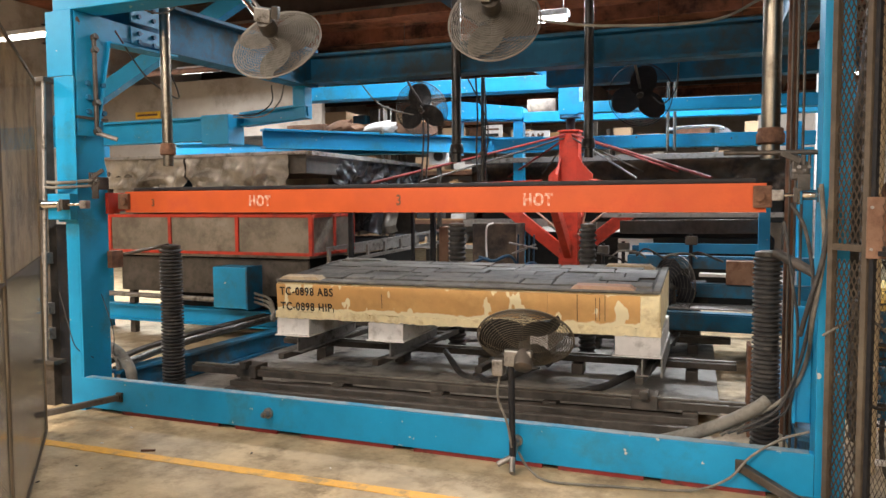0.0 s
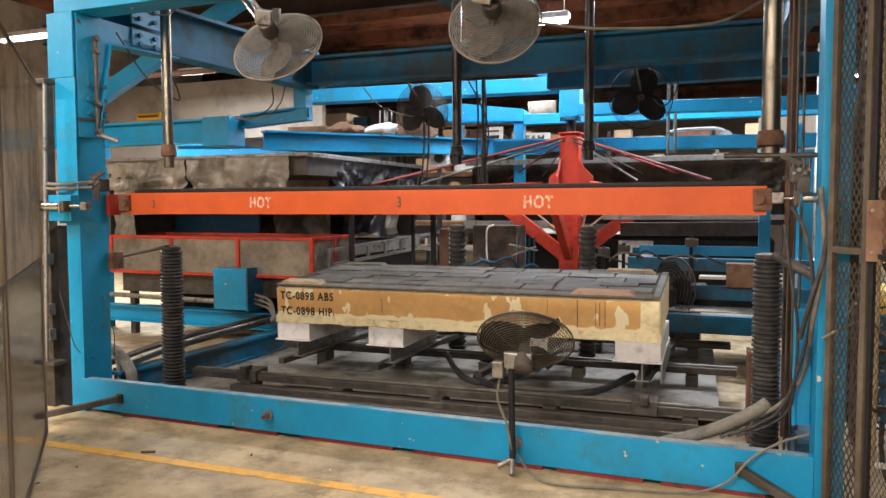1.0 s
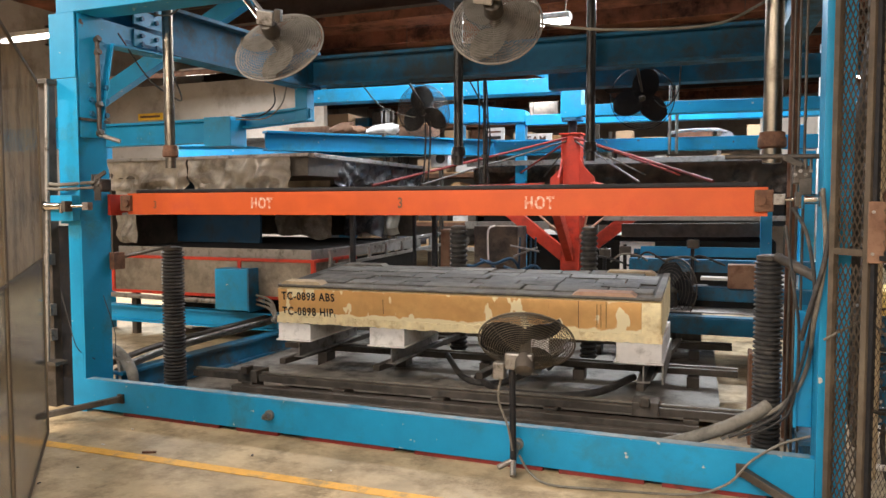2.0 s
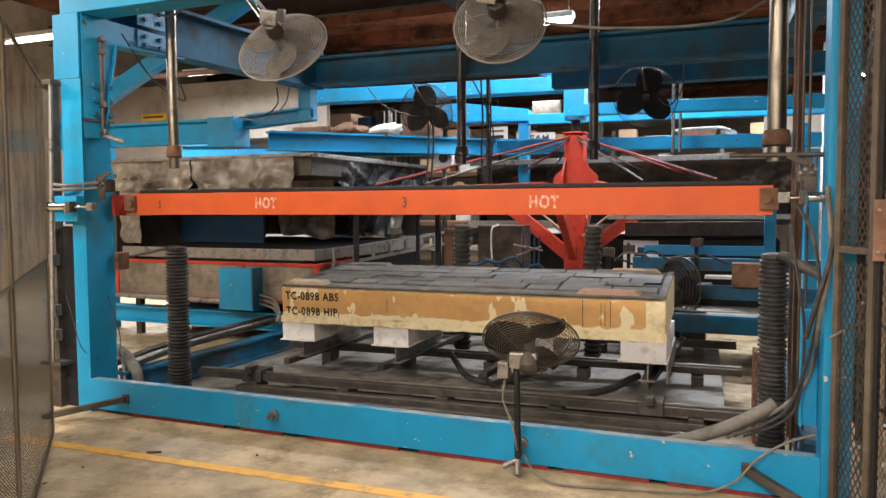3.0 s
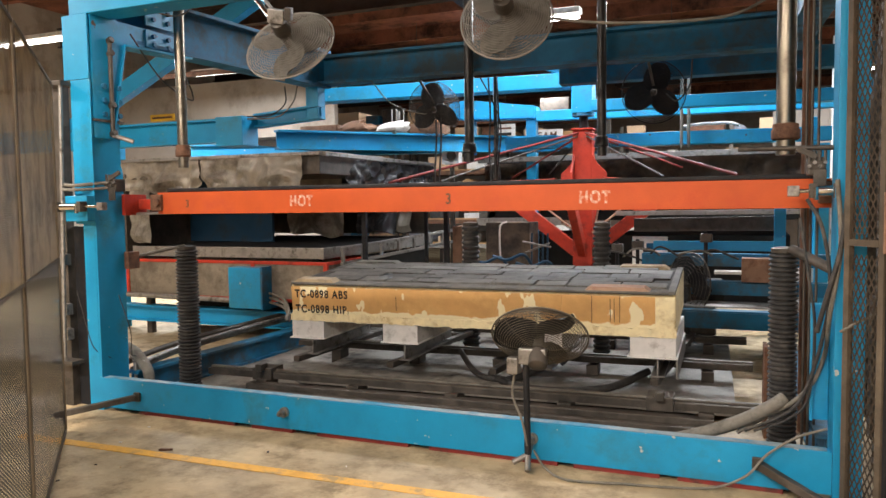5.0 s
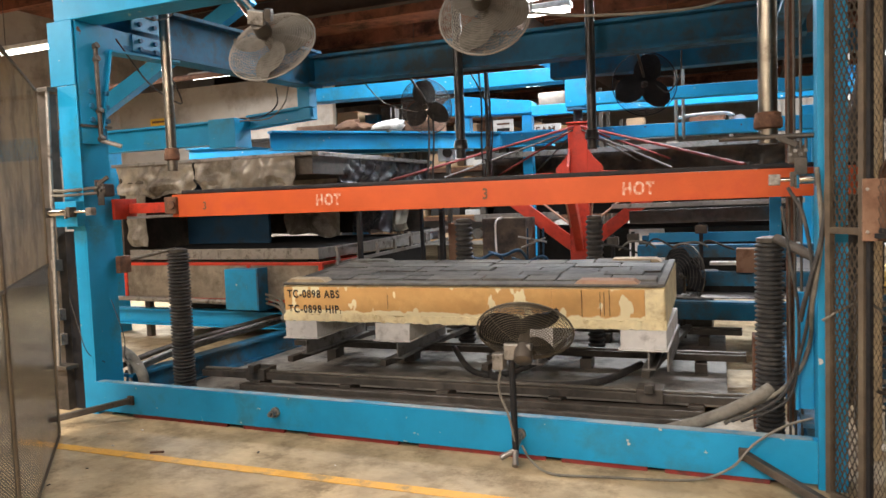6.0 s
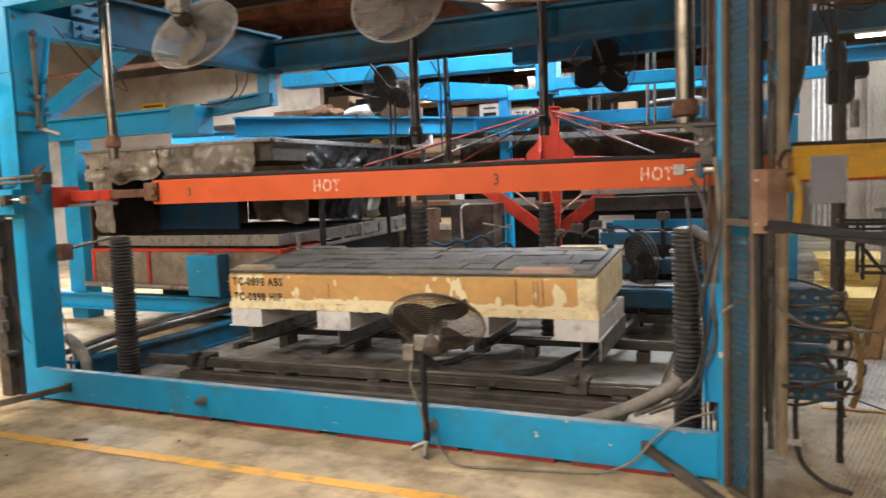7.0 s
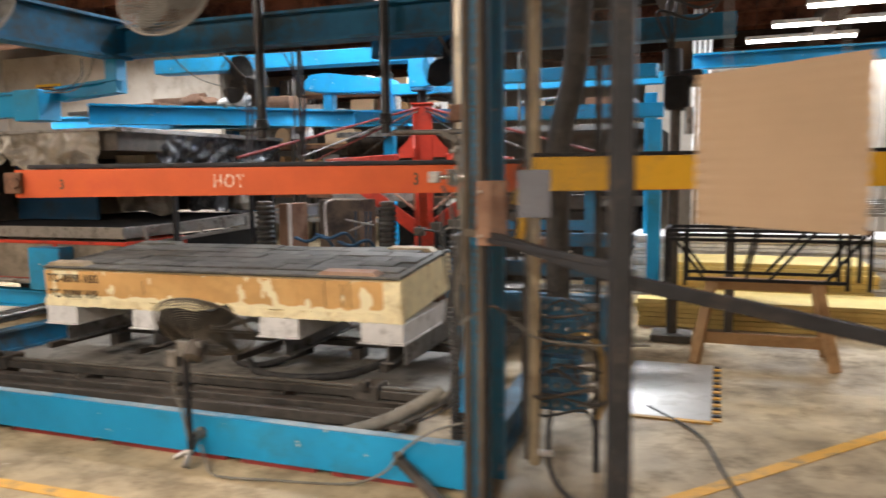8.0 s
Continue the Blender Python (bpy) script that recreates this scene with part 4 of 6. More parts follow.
def fan(at, R=0.32, label="", spin=0.0, blade=None, wire=None, rings=22):
    """Local: the air leaves along +z; the motor sits on the -z side."""
    t = thing("fan", label, "fan", at, "industrial fans")
    wire = wire or WIRE
    bm = bmesh.new()
    cage(bm, R, 0.09, 8, rings)
    tagged(part("front_guard", bm, wire, t), kind="stuff")
    bm = bmesh.new()
    cage(bm, R, 0.10, 8, rings)
    bmesh.ops.transform(bm, matrix=Matrix.Diagonal((1, 1, -1, 1)), verts=bm.verts)
    tagged(part("back_guard", bm, wire, t), kind="stuff")
    bm = bmesh.new()
    ring(bm, R, 0.006, 0, 48, 6)
    part("rim", bm, wire, t)
    for k in range(3):
        bm = bmesh.new()
        n, rows, c, q = 10, [], R * 0.53, R * 0.43
        for i in range(n + 1):
            u = -math.cos(math.pi * i / n) * 0.985
            r = c + q * u
            half = q * math.sqrt(1 - u * u) / r + 0.03
            rows.append([bm.verts.new((r * math.cos(s * half), r * math.sin(s * half), 0.04 * s)) for s in (-1, -0.33, 0.33, 1)])
        fs = []
        for a, b in zip(rows, rows[1:]):
            for j in range(3):
                fs.append(bm.faces.new((a[j], a[j + 1], b[j + 1], b[j])))
        bmesh.ops.solidify(bm, geom=fs, thickness=0.002)
        bmesh.ops.transform(bm, matrix=pose(0, 0, 0, 0, 0, spin + 120 * k), verts=bm.verts)
        part("blade", bm, blade or GREY_HOSE, t, "", True)
    bm = bmesh.new()
    lathe(bm, [(0.03, -0.22), (0.055, -0.205), (0.058, -0.12), (0.045, -0.1), (0.03, -0.02), (0.03, 0.03), (0.01, 0.04)], 20)
    part("motor", bm, STEEL_DARK, t, "", True)
    return t


def facing(c, d):
    """A pose at c whose z axis points along d."""
    return Matrix.Translation(c) @ Vector(d).to_track_quat("Z", "Y").to_matrix().to_4x4()


f1 = fan(facing((-2.76, 4.75, 2.70), (-0.10, 0.80, -0.56)), 0.315, "grey wire-caged fan hanging from the press frame", 20)
f2 = fan(facing((-1.21, 4.75, 2.71), (-0.15, 0.81, -0.35)), 0.28, "grey wire-caged fan hanging from the top beam", 50)
f3 = fan(facing((-1.0, 4.70, 0.79), (-0.1, 0.60, 0.60)), 0.29, "black wire-caged pedestal fan tilted up at the mould", 10, BLACK_PAINT, DUST_WIRE, 22)
f4 = fan(facing((-3.27, 8.45, 2.70), (0.0, -0.95, -0.3)), 0.32, "dark wire-caged fan with black blades under the cross beam", 90, BLACK, STEEL_DARK, 18)
f5 = fan(facing((-0.80, 8.55, 2.74), (0.0, -0.95, -0.3)), 0.33, "dark wire-caged fan with black blades under the cross beam", 75, BLACK_PAINT, BLACK_PAINT, 16)
f6 = fan(facing((-0.42, 8.3, 0.75), (-0.7, -0.7, 0.1)), 0.32, "dark wire-caged fan behind the mould", 0, BLACK_PAINT, STEEL_DARK, 10)


# ---- guards at the sides ----
def expanded_mesh(bm, w, h, cw, ch, t):
    """Diamond mesh of crossing flat strands in the local x-z plane."""
    nx, nz = int(w / cw), int(h / ch)
    for j in range(nz):
        for i in range(nx):
            x, z = i * cw, j * ch
            p = [(x, z + ch / 2), (x + cw / 2, z), (x + cw, z + ch / 2), (x + cw / 2, z + ch)]
            for a, b in zip(p, p[1:] + p[:1]):
                dx, dz = b[0] - a[0], b[1] - a[1]
                L = math.hypot(dx, dz)
                ox, oz = -dz / L * t / 2, dx / L * t / 2
                bm.faces.new([bm.verts.new((q[0] + sx * ox, 0.0015 * math.copysign(1, dx * dz), q[1] + sx * oz)) for q, sx in ((a, 1), (b, 1), (b, -1), (a, -1))])
    bmesh.ops.solidify(bm, geom=list(bm.faces), thickness=0.002)


def guard(name, a, b, z0, z1, wire, frame_m, label, cw, ch, tw, rails=(), fr=0.035, lower=None):
    d = Vector((b[0] - a[0], b[1] - a[1], 0))
    t = thing(name, label, "machine guard", pose(a[0], a[1], 0, 0, 0, math.degrees(math.atan2(d.y, d.x))), "mesh guards")
    w = d.length
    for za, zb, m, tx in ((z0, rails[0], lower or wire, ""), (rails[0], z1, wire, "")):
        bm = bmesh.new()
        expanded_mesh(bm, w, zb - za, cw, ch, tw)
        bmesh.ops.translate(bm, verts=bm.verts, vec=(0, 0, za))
        part("mesh", bm, m, t, "near-black lower mesh" if m is not wire else "")
    for x in (0, w):
        part("frame_post", simple(box, x - fr / 2, x + fr / 2, -fr / 2, fr / 2, z0 - 0.0, z1, 0.003), frame_m, t)
    for z in (z0, z1, *rails):
        part("frame_rail", simple(box, fr / 2, w - fr / 2, -fr / 2, fr / 2, z - fr / 2, z + fr / 2, 0.003), frame_m, t)
    return t


# Below the 1.25 m rail the gate mesh is near-black, above it tan.
guard("mesh_guard", (-1.75, 1.60), (-2.95, 2.79), 0.02, 2.46, MESH_TAN, GATE_FRAME, "dusty tan fine-mesh safety gate panel", 0.034, 0.018, 0.0098, (1.25,), 0.018, LOWER_MESH)
guard("mesh_guard", (-2.98, 2.82), (-4.35, 4.17), 0.02, 2.47, MESH_TAN, GATE_FRAME, "dusty tan fine-mesh safety gate panel", 0.034, 0.018, 0.0098, (1.25,), 0.018, LOWER_MESH)
guard("side_guard", (0.635, 4.63), (0.765, 4.46), 0.02, 3.2, DUST_STEEL, DUST_STEEL, "dusty black expanded-metal guard beside the press post", 0.032, 0.065, 0.0095, (1.38,), 0.034)


# ---- clamps, cylinders and pipes on the posts ----
def clamp_cylinder(x0, x1, y, z, label):
    """An air cylinder with two rod eyes, lying from the post towards the clamp beam."""
    t = thing("air_cylinder", label, "air cylinder", None, "clamp cylinders")
    s = 1 if x1 > x0 else -1
    L = abs(x1 - x0)
    part("barrel", simple(rod, (x0, y, z), (x0 + s * L * 0.55, y, z), 0.028, 16), CHROME, t, "", True)
    part("piston_rod", simple(rod, (x0 + s * L * 0.55, y, z), (x1, y, z), 0.011, 10), CHROME, t, "", True)
    for f in (0.0, 0.55):
        part("end_cap", simple(box, x0 + s * L * f - 0.02, x0 + s * L * f + 0.02, y - 0.035, y + 0.035, z - 0.04, z + 0.04, 0.006), STEEL_DARK, t)
    bm = bmesh.new()
    box(bm, x1 - 0.03, x1 + 0.03, y - 0.025, y + 0.025, z - 0.03, z + 0.03, 0.006)
    part("clevis", bm, STEEL, t)
    part("port", simple(rod, (x0 + s * L * 0.5, y - 0.03, z - 0.05), (x0 + s * L * 0.5, y - 0.03, z + 0.02), 0.014, 8), CHROME, t)
    return t


clamp_cylinder(-4.83, -4.37, 4.59, 1.615, "chrome air cylinder on the blue post")
clamp_cylinder(0.60, 0.385, 4.86, 1.645, "chrome air cylinder beside the orange clamp beam")
single("cylinder_mount", simple(box, -4.79, -4.56, 4.625, 4.697, 1.50, 1.70, 0.008), BLUE, "blue steel mounting collar for the cylinder", "bracket")
t = thing("stop_bar", "faded red and rusty steel stop bar fixed to the press", "stop bar")
part("bar", simple(box, -4.55, -4.10, 5.14, 5.22, 1.585, 1.67, 0.006), RED, t)
part("tongue", simple(box, -4.10, -3.56, 5.15, 5.21, 1.60, 1.665, 0.005), RUST, t, "rusty tongue")
part("bracket", simple(box, -4.582, -4.55, 4.99, 5.23, 1.54, 1.71, 0.005), RED, t)
single("support_rod", simple(rod, (-4.56, 5.12, 1.55), (-4.0, 5.12, 1.56), 0.012, 8), STEEL, "thin grey rod under the stop bar", "rod")
for x, s, yy in ((-4.50, 1, 4.86), (0.50, -1, 4.98)):
    t = thing("latch_block", "greasy steel latch block with fittings on the post", "latch", pose(x, yy, 1.78), "latch blocks")
    part("body", simple(box, -0.045, 0.05, -0.05, 0.05, -0.05, 0.05, 0.012), STEEL_DARK, t)
    part("plate", simple(box, -0.015, 0.05, -0.065, -0.055, -0.12, -0.02, 0.003), STEEL_DARK, t)
    part("lever", simple(bar, (0.0, -0.06, 0.05), (0.10 * s, -0.06, 0.10), 0.02, 0.03, 0.003), STEEL_DARK, t)
    for k in range(4):
        part("fitting", simple(rod, (0.026 * k - 0.035, -0.075, 0.02 * (k % 2)), (0.026 * k - 0.035, -0.05, 0.02 * (k % 2)), 0.010, 8), STEEL, t)
        part("elbow", simple(rod, (0.026 * k - 0.035, -0.06, 0.03), (0.026 * k - 0.035, -0.06, 0.085), 0.008, 8), STEEL_DARK, t)


def hose(pts, r, material, label, cat="hose", name="hose", group="hoses and cables", seg=8):
    return single(name, simple(tube, pts, r, seg), material, label, cat, group, smooth=True)


hose([(-4.98, 4.78, 1.84), (-4.85, 4.66, 1.80), (-4.68, 4.62, 1.78), (-4.50, 4.78, 1.80)], 0.014, GREY_HOSE, "grey air hose on the blue post")
hose([(-4.98, 4.78, 1.80), (-4.85, 4.65, 1.76), (-4.68, 4.61, 1.745), (-4.50, 4.78, 1.76)], 0.012, GREY_HOSE, "grey air hose on the blue post")
hose([(0.11, 4.98, 0.24), (0.29, 4.98, 0.37), (0.40, 4.96, 0.45), (0.50, 4.95, 0.57), (0.56, 4.94, 0.75), (0.56, 4.70, 1.0), (0.60, 4.66, 1.35), (0.58, 4.66, 1.7)], 0.012, GREY_HOSE, "thick dusty grey hose looped over the sill", seg=12)
hose([(-0.30, 5.06, 0.12), (-0.06, 5.0, 0.22), (0.14, 4.97, 0.32), (0.30, 4.97, 0.42), (0.36, 5.0, 0.46)], 0.038, GREY_HOSE, "thick dusty grey corrugated hose lying over the sill", seg=12)
hose([(0.15, 4.93, 0.27), (0.32, 4.93, 0.36), (0.44, 4.92, 0.48), (0.53, 4.85, 0.8), (0.56, 4.72, 1.15), (0.52, 4.75, 1.45), (0.45, 4.8, 1.6)], 0.010, BLACK, "black cable beside the post")
hose([(0.2, 4.94, 0.27), (0.38, 4.94, 0.36), (0.48, 4.92, 0.5), (0.50, 4.85, 0.9), (0.46, 4.8, 1.2), (0.42, 4.85, 1.5)], 0.008, BLACK, "black cable beside the post")
hose([(-1.03, 4.66, 0.1), (-0.95, 4.60, 0.03), (-0.80, 4.49, 0.012), (-0.50, 4.53, 0.012), (-0.06, 4.62, 0.012), (0.15, 4.65, 0.09), (0.27, 4.66, 0.23), (0.42, 4.70, 0.33), (0.56, 4.76, 0.37)], 0.007, GREY_HOSE, "dusty power cable trailing over the floor and sill")
for k, (dx, z, r) in enumerate(((0.0, 0.30, 0.03), (-0.07, 0.27, 0.022), (0.05, 0.34, 0.018), (-0.12, 0.33, 0.026))):
    hose([(-4.58 + dx, 5.1, z - 0.03), (-4.66 + dx, 5.7, z), (-4.70 + dx, 6.6, z + 0.01), (-4.78 + dx, 7.9, z)], r, (GREY_HOSE, STEEL_DARK, STEEL, STEEL_DARK)[k], "dusty pipe running back beside the press", "pipe", "pipe", "floor pipes", 10)
hose([(-4.79, 5.2, 0.40), (-4.64, 5.15, 0.36), (-4.50, 5.12, 0.24), (-4.46, 5.1, 0.06)], 0.045, GREY_HOSE, "grey hose bent down to the floor", seg=12)
hose([(-4.72, 5.15, 0.36), (-4.62, 5.1, 0.3), (-4.57, 5.06, 0.15), (-4.55, 5.05, 0.04)], 0.015, STEEL, "bent steel pipe at the post foot")
hose([(-4.56, 4.9, 0.9), (-4.5, 4.95, 0.6), (-4.55, 5.0, 0.4), (-4.6, 5.1, 0.36)], 0.0035, BLACK, "thin black cable on the post")
hose([(-4.77, 4.68, 0.95), (-4.70, 4.69, 0.7), (-4.62, 4.69, 0.5), (-4.56, 4.8, 0.4)], 0.0035, BLACK, "thin black cable on the post")
hose([(-4.48, 5.05, 3.0), (-4.6, 5.5, 2.72), (-4.5, 5.75, 2.56), (-4.35, 5.6, 2.60), (-4.27, 5.4, 2.75)], 0.007, BLACK, "black cable looping behind the guide rod")
hose([(-4.30, 4.85, 3.2), (-4.2, 5.2, 3.15), (-3.9, 5.1, 3.16), (-3.6, 4.9, 3.3)], 0.007, GREY_HOSE, "grey cable under the top beam")
hose([(-4.75, 7.6, 2.95), (-4.72, 7.55, 2.75), (-4.9, 7.5, 2.62), (-5.2, 7.5, 2.63)], 0.008, BLACK, "black cable from the cross beam")
hose([(-4.58, 7.6, 2.95), (-4.62, 7.55, 2.75), (-4.8, 7.5, 2.60), (-5.2, 7.5, 2.60)], 0.008, GREY_HOSE, "grey cable from the cross beam")
hose([(-3.75, 7.8, 2.97), (-3.65, 8.1, 2.75), (-3.45, 8.4, 2.66), (-3.3, 8.55, 2.66)], 0.007, GREY_HOSE, "pale cable to the fan")
for x, y in ((-2.55, 8.3), (-2.47, 8.35)):
    hose([(x, y, 3.0), (x + 0.02, y, 2.6), (x, y + 0.02, 2.2), (x + 0.03, y, 1.85)], 0.011, BLACK, "black hose hanging to the carousel")
t = thing("drop_rod", "thin black rod with sleeve hanging to the carousel", "rod")
part("shaft", simple(rod, (-2.47, 8.30, 2.0), (-2.47, 8.30, 3.0), 0.02, 12), DARK_ROD, t, "", True)
part("sleeve", simple(rod, (-2.47, 8.30, 1.86), (-2.47, 8.30, 2.02), 0.034, 14), DARK_ROD, t, "", True)
part("collar", simple(rod, (-2.47, 8.30, 2.14), (-2.47, 8.30, 2.18), 0.036, 14), STEEL_DARK, t, "", True)
hose([(-2.62, 8.2, 3.0), (-2.5, 8.25, 2.75), (-2.41, 8.3, 2.45), (-2.44, 8.3, 2.0)], 0.009, BLACK, "black hose hanging to the carousel")
for x in (-3.27, -3.21):
    hose([(x, 8.5, 2.6), (x + 0.01, 8.48, 2.3), (x - 0.01, 8.46, 1.9), (x, 8.45, 1.6)], 0.012, BLACK, "dark cable hanging below the fan")
hose([(-1.0, 4.85, 2.72), (-0.6, 5.0, 2.68), (0.0, 5.3, 2.72), (0.3, 5.6, 2.9), (0.6, 5.9, 3.1)], 0.009, GREY_HOSE, "pale cable from the fan to the side beam")
hose([(-0.66, 8.45, 2.7), (-0.55, 8.4, 2.62), (-0.42, 8.3, 2.75), (-0.38, 8.1, 2.97)], 0.008, BLACK, "black cable at the fan")


def post_pipe():
    t = thing("conduit", "dirty steel pipe with clamps on the blue post", "pipe")
    part("pipe", simple(rod, (-4.55, 4.90, 2.18), (-4.55, 4.90, 2.92), 0.018, 12), STEEL_DARK, t, "", True)
    for z in (2.2, 2.42, 2.83, 2.93):
        part("clip", simple(rod, (-4.58, 4.90, z - 0.015), (-4.525, 4.90, z + 0.005), 0.026, 12), STEEL_DARK, t)
    part("outlet", simple(rod, (-4.55, 4.9, 2.18), (-4.42, 4.98, 2.13), 0.018, 10), STEEL, t)
    part("flange", simple(box, -4.583, -4.55, 4.72, 5.02, 2.28, 2.30), STEEL_DARK, t)


post_pipe()
for a, b, r in (((-4.62, 5.06, 1.18), (-4.22, 5.30, 1.28), 0.013), ((0.60, 5.06, 1.20), (0.40, 5.3, 1.30), 0.03), ((0.1, 4.98, 1.89), (0.63, 4.95, 1.88), 0.014)):
    single("link_rod", simple(rod, a, b, r, 10), STEEL_DARK, "dark steel link rod on the press post", "rod", "link rods", smooth=True)
single("post_lug", simple(box, -4.58, -4.52, 4.98, 5.1, 1.10, 1.24, 0.006), RUST, "rusty lug welded on the blue post", "bracket")
single("rod_cover", simple(rod, (0.49, 5.62, 0.1), (0.49, 5.62, 3.1), 0.03, 14), RUST, "brown pipe behind the guide rod", "pipe", smooth=True)
for x in (0.47, 0.50, 0.535):
    single("air_line", simple(rod, (x, 5.3, 0.05), (x, 5.3, 3.1), 0.008, 8), STEEL_DARK, "thin steel air line beside the post", "pipe", "thin air lines")

def held(ob, fan_ob):
    """Keeps a part where it is in the world, as a part of that fan."""
    ob.parent = fan_ob
    ob.matrix_parent_inverse = fan_ob.matrix_basis.inverted()
    return ob


def fan_mounts():
    for a, b, r, m, o in (((-3.12, 4.80, 3.12), (-2.80, 4.68, 2.80), 0.022, CHROME, f1), ((-3.06, 4.80, 3.12), (-2.76, 4.66, 2.84), 0.012, STEEL, f1), ((-1.36, 4.80, 3.12), (-1.24, 4.62, 2.82), 0.02, CHROME, f2),
                          ((-3.27, 8.55, 2.72), (-3.27, 8.0, 3.0), 0.014, STEEL_DARK, f4), ((-0.80, 8.65, 2.76), (-0.80, 8.1, 3.0), 0.014, STEEL_DARK, f5), ((-0.42, 8.4, 0.72), (-0.42, 8.42, 0.03), 0.02, STEEL_DARK, f6)):
        held(part("arm", simple(rod, a, b, r, 12), m, None, "", True), o)
    for c, o in (((-2.72, 4.55, 2.85), f1), ((-1.20, 4.50, 2.82), f2)):
        m = pose(*c, 20, 10, 15)
        held(part("switch_box", simple(box, -0.06, 0.05, -0.03, 0.03, -0.05, 0.04, 0.006, m), STEEL, None, "small steel electrical box"), o)
        held(part("switch_cover", simple(box, 0.055, 0.10, -0.025, 0.025, -0.02, 0.06, 0.006, m), STEEL_DARK, None), o)
    t = thing("fan_pole", "black steel pole clamped to the sill", "fan pole")
    part("pole", simple(rod, (-1.05, 4.60, 0.06), (-1.06, 4.60, 0.72), 0.02, 14), BLACK_PAINT, t, "", True)
    part("yoke", simple(box, -1.10, -0.93, 4.57, 4.63, 0.64, 0.74, 0.012), STEEL, t, "worn grey yoke")
    part("switch_box", simple(box, -1.17, -1.10, 4.56, 4.64, 0.58, 0.68, 0.01), STEEL, t, "grey switch box")
    bm = bmesh.new()
    rod(bm, (-1.05, 4.60, 0.09), (-1.05, 4.68, 0.15), 0.018, 10)
    rod(bm, (-1.05, 4.60, 0.09), (-1.13, 4.55, 0.05), 0.018, 10)
    rod(bm, (-1.05, 4.60, 0.09), (-1.03, 4.52, 0.02), 0.018, 10)
    part("tee", bm, STEEL, t, "grey pipe tee", True)
    part("flex", simple(tube, [(-1.13, 4.60, 0.58), (-1.14, 4.59, 0.45), (-1.08, 4.58, 0.3), (-1.05, 4.585, 0.15)], 0.008, 6), GREY_HOSE, t, "pale cable", True)


fan_mounts()


# ---- guard fence and things on it ----
def fence():
    t = thing("guard_fence", "black steel guard fence with a horizontal rail", "fence")
    part("post", simple(box, 1.47, 1.535, 3.58, 3.64, 0, 2.9, 0.006), BLACK_PAINT, t)
    part("rail", simple(bar, (0.70, 4.58, 1.385), (1.485, 3.64, 1.325), 0.035, 0.045, 0.004), BLACK_PAINT, t)
    part("rail", simple(bar, (1.53, 3.61, 1.31), (3.3, 3.55, 0.99), 0.035, 0.045, 0.004), BLACK_PAINT, t)
    part("post", simple(box, 3.3, 3.36, 3.52, 3.58, 0, 2.9, 0.006), BLACK_PAINT, t)
    return t


fence()
guard("fence_mesh", (0.79, 4.44), (1.462, 3.655), 0.06, 2.85, STEEL_DARK, BLACK_PAINT, "fine dusty expanded-metal mesh panel of the guard fence", 0.024, 0.05, 0.003, (1.36,), 0.024)
single("thin_post", simple(box, 1.16, 1.195, 5.22, 5.255, 0.0, 2.25, 0.004), BLACK_PAINT, "thin black steel post behind the grey sign", "post")
t = thing("cover_plate", "brown steel cover plate on the mesh guard", "plate")
part("plate", simple(box, 0.755, 0.90, 4.405, 4.425, 1.335, 1.63, 0.006), STAINED, t)
for z in (1.38, 1.58):
    part("bolt", simple(rod, (0.775, 4.405, z), (0.775, 4.39, z), 0.008, 6), STEEL, t)
t = thing("door_latch", "yellow bent steel latch handle on the guard", "handle")
part("lever", simple(tube, [(0.91, 4.50, 1.33), (0.945, 4.49, 1.40), (0.95, 4.49, 1.52), (0.93, 4.5, 1.58), (0.91, 4.5, 1.52)], 0.02, 8), YELLOW, t, "", True)
t = thing("grey_sign", "plain grey sheet-metal sign hung on the fence rail", "sign")
part("sheet", simple(box, 0.99, 1.13, 4.245, 4.25, 1.475, 1.675, 0.002), GREY_METAL, t)
part("hook", simple(rod, (1.06, 4.26, 1.68), (1.06, 4.26, 1.36), 0.005, 6), STEEL, t)
t = thing("yellow_beam", "yellow painted steel barrier beam with dark top strip", "barrier")
part("beam", simple(bar, (0.93, 4.76, 1.655), (3.6, 5.74, 1.665), 0.05, 0.165, 0.005), YELLOW, t)
part("strip", simple(bar, (0.93, 4.76, 1.748), (3.6, 5.74, 1.758), 0.06, 0.018, 0.003), BLACK_PAINT, t)
part("hook", simple(tube, [(0.90, 4.73, 1.72), (0.87, 4.71, 1.66), (0.89, 4.71, 1.6), (0.93, 4.74, 1.6)], 0.012, 6), RUST, t, "", True)
for x, y in ((3.55, 5.75),):
    part("leg", simple(box, x - 0.03, x + 0.03, y - 0.03, y + 0.03, 0, 1.58, 0.004), BLACK_PAINT, t)


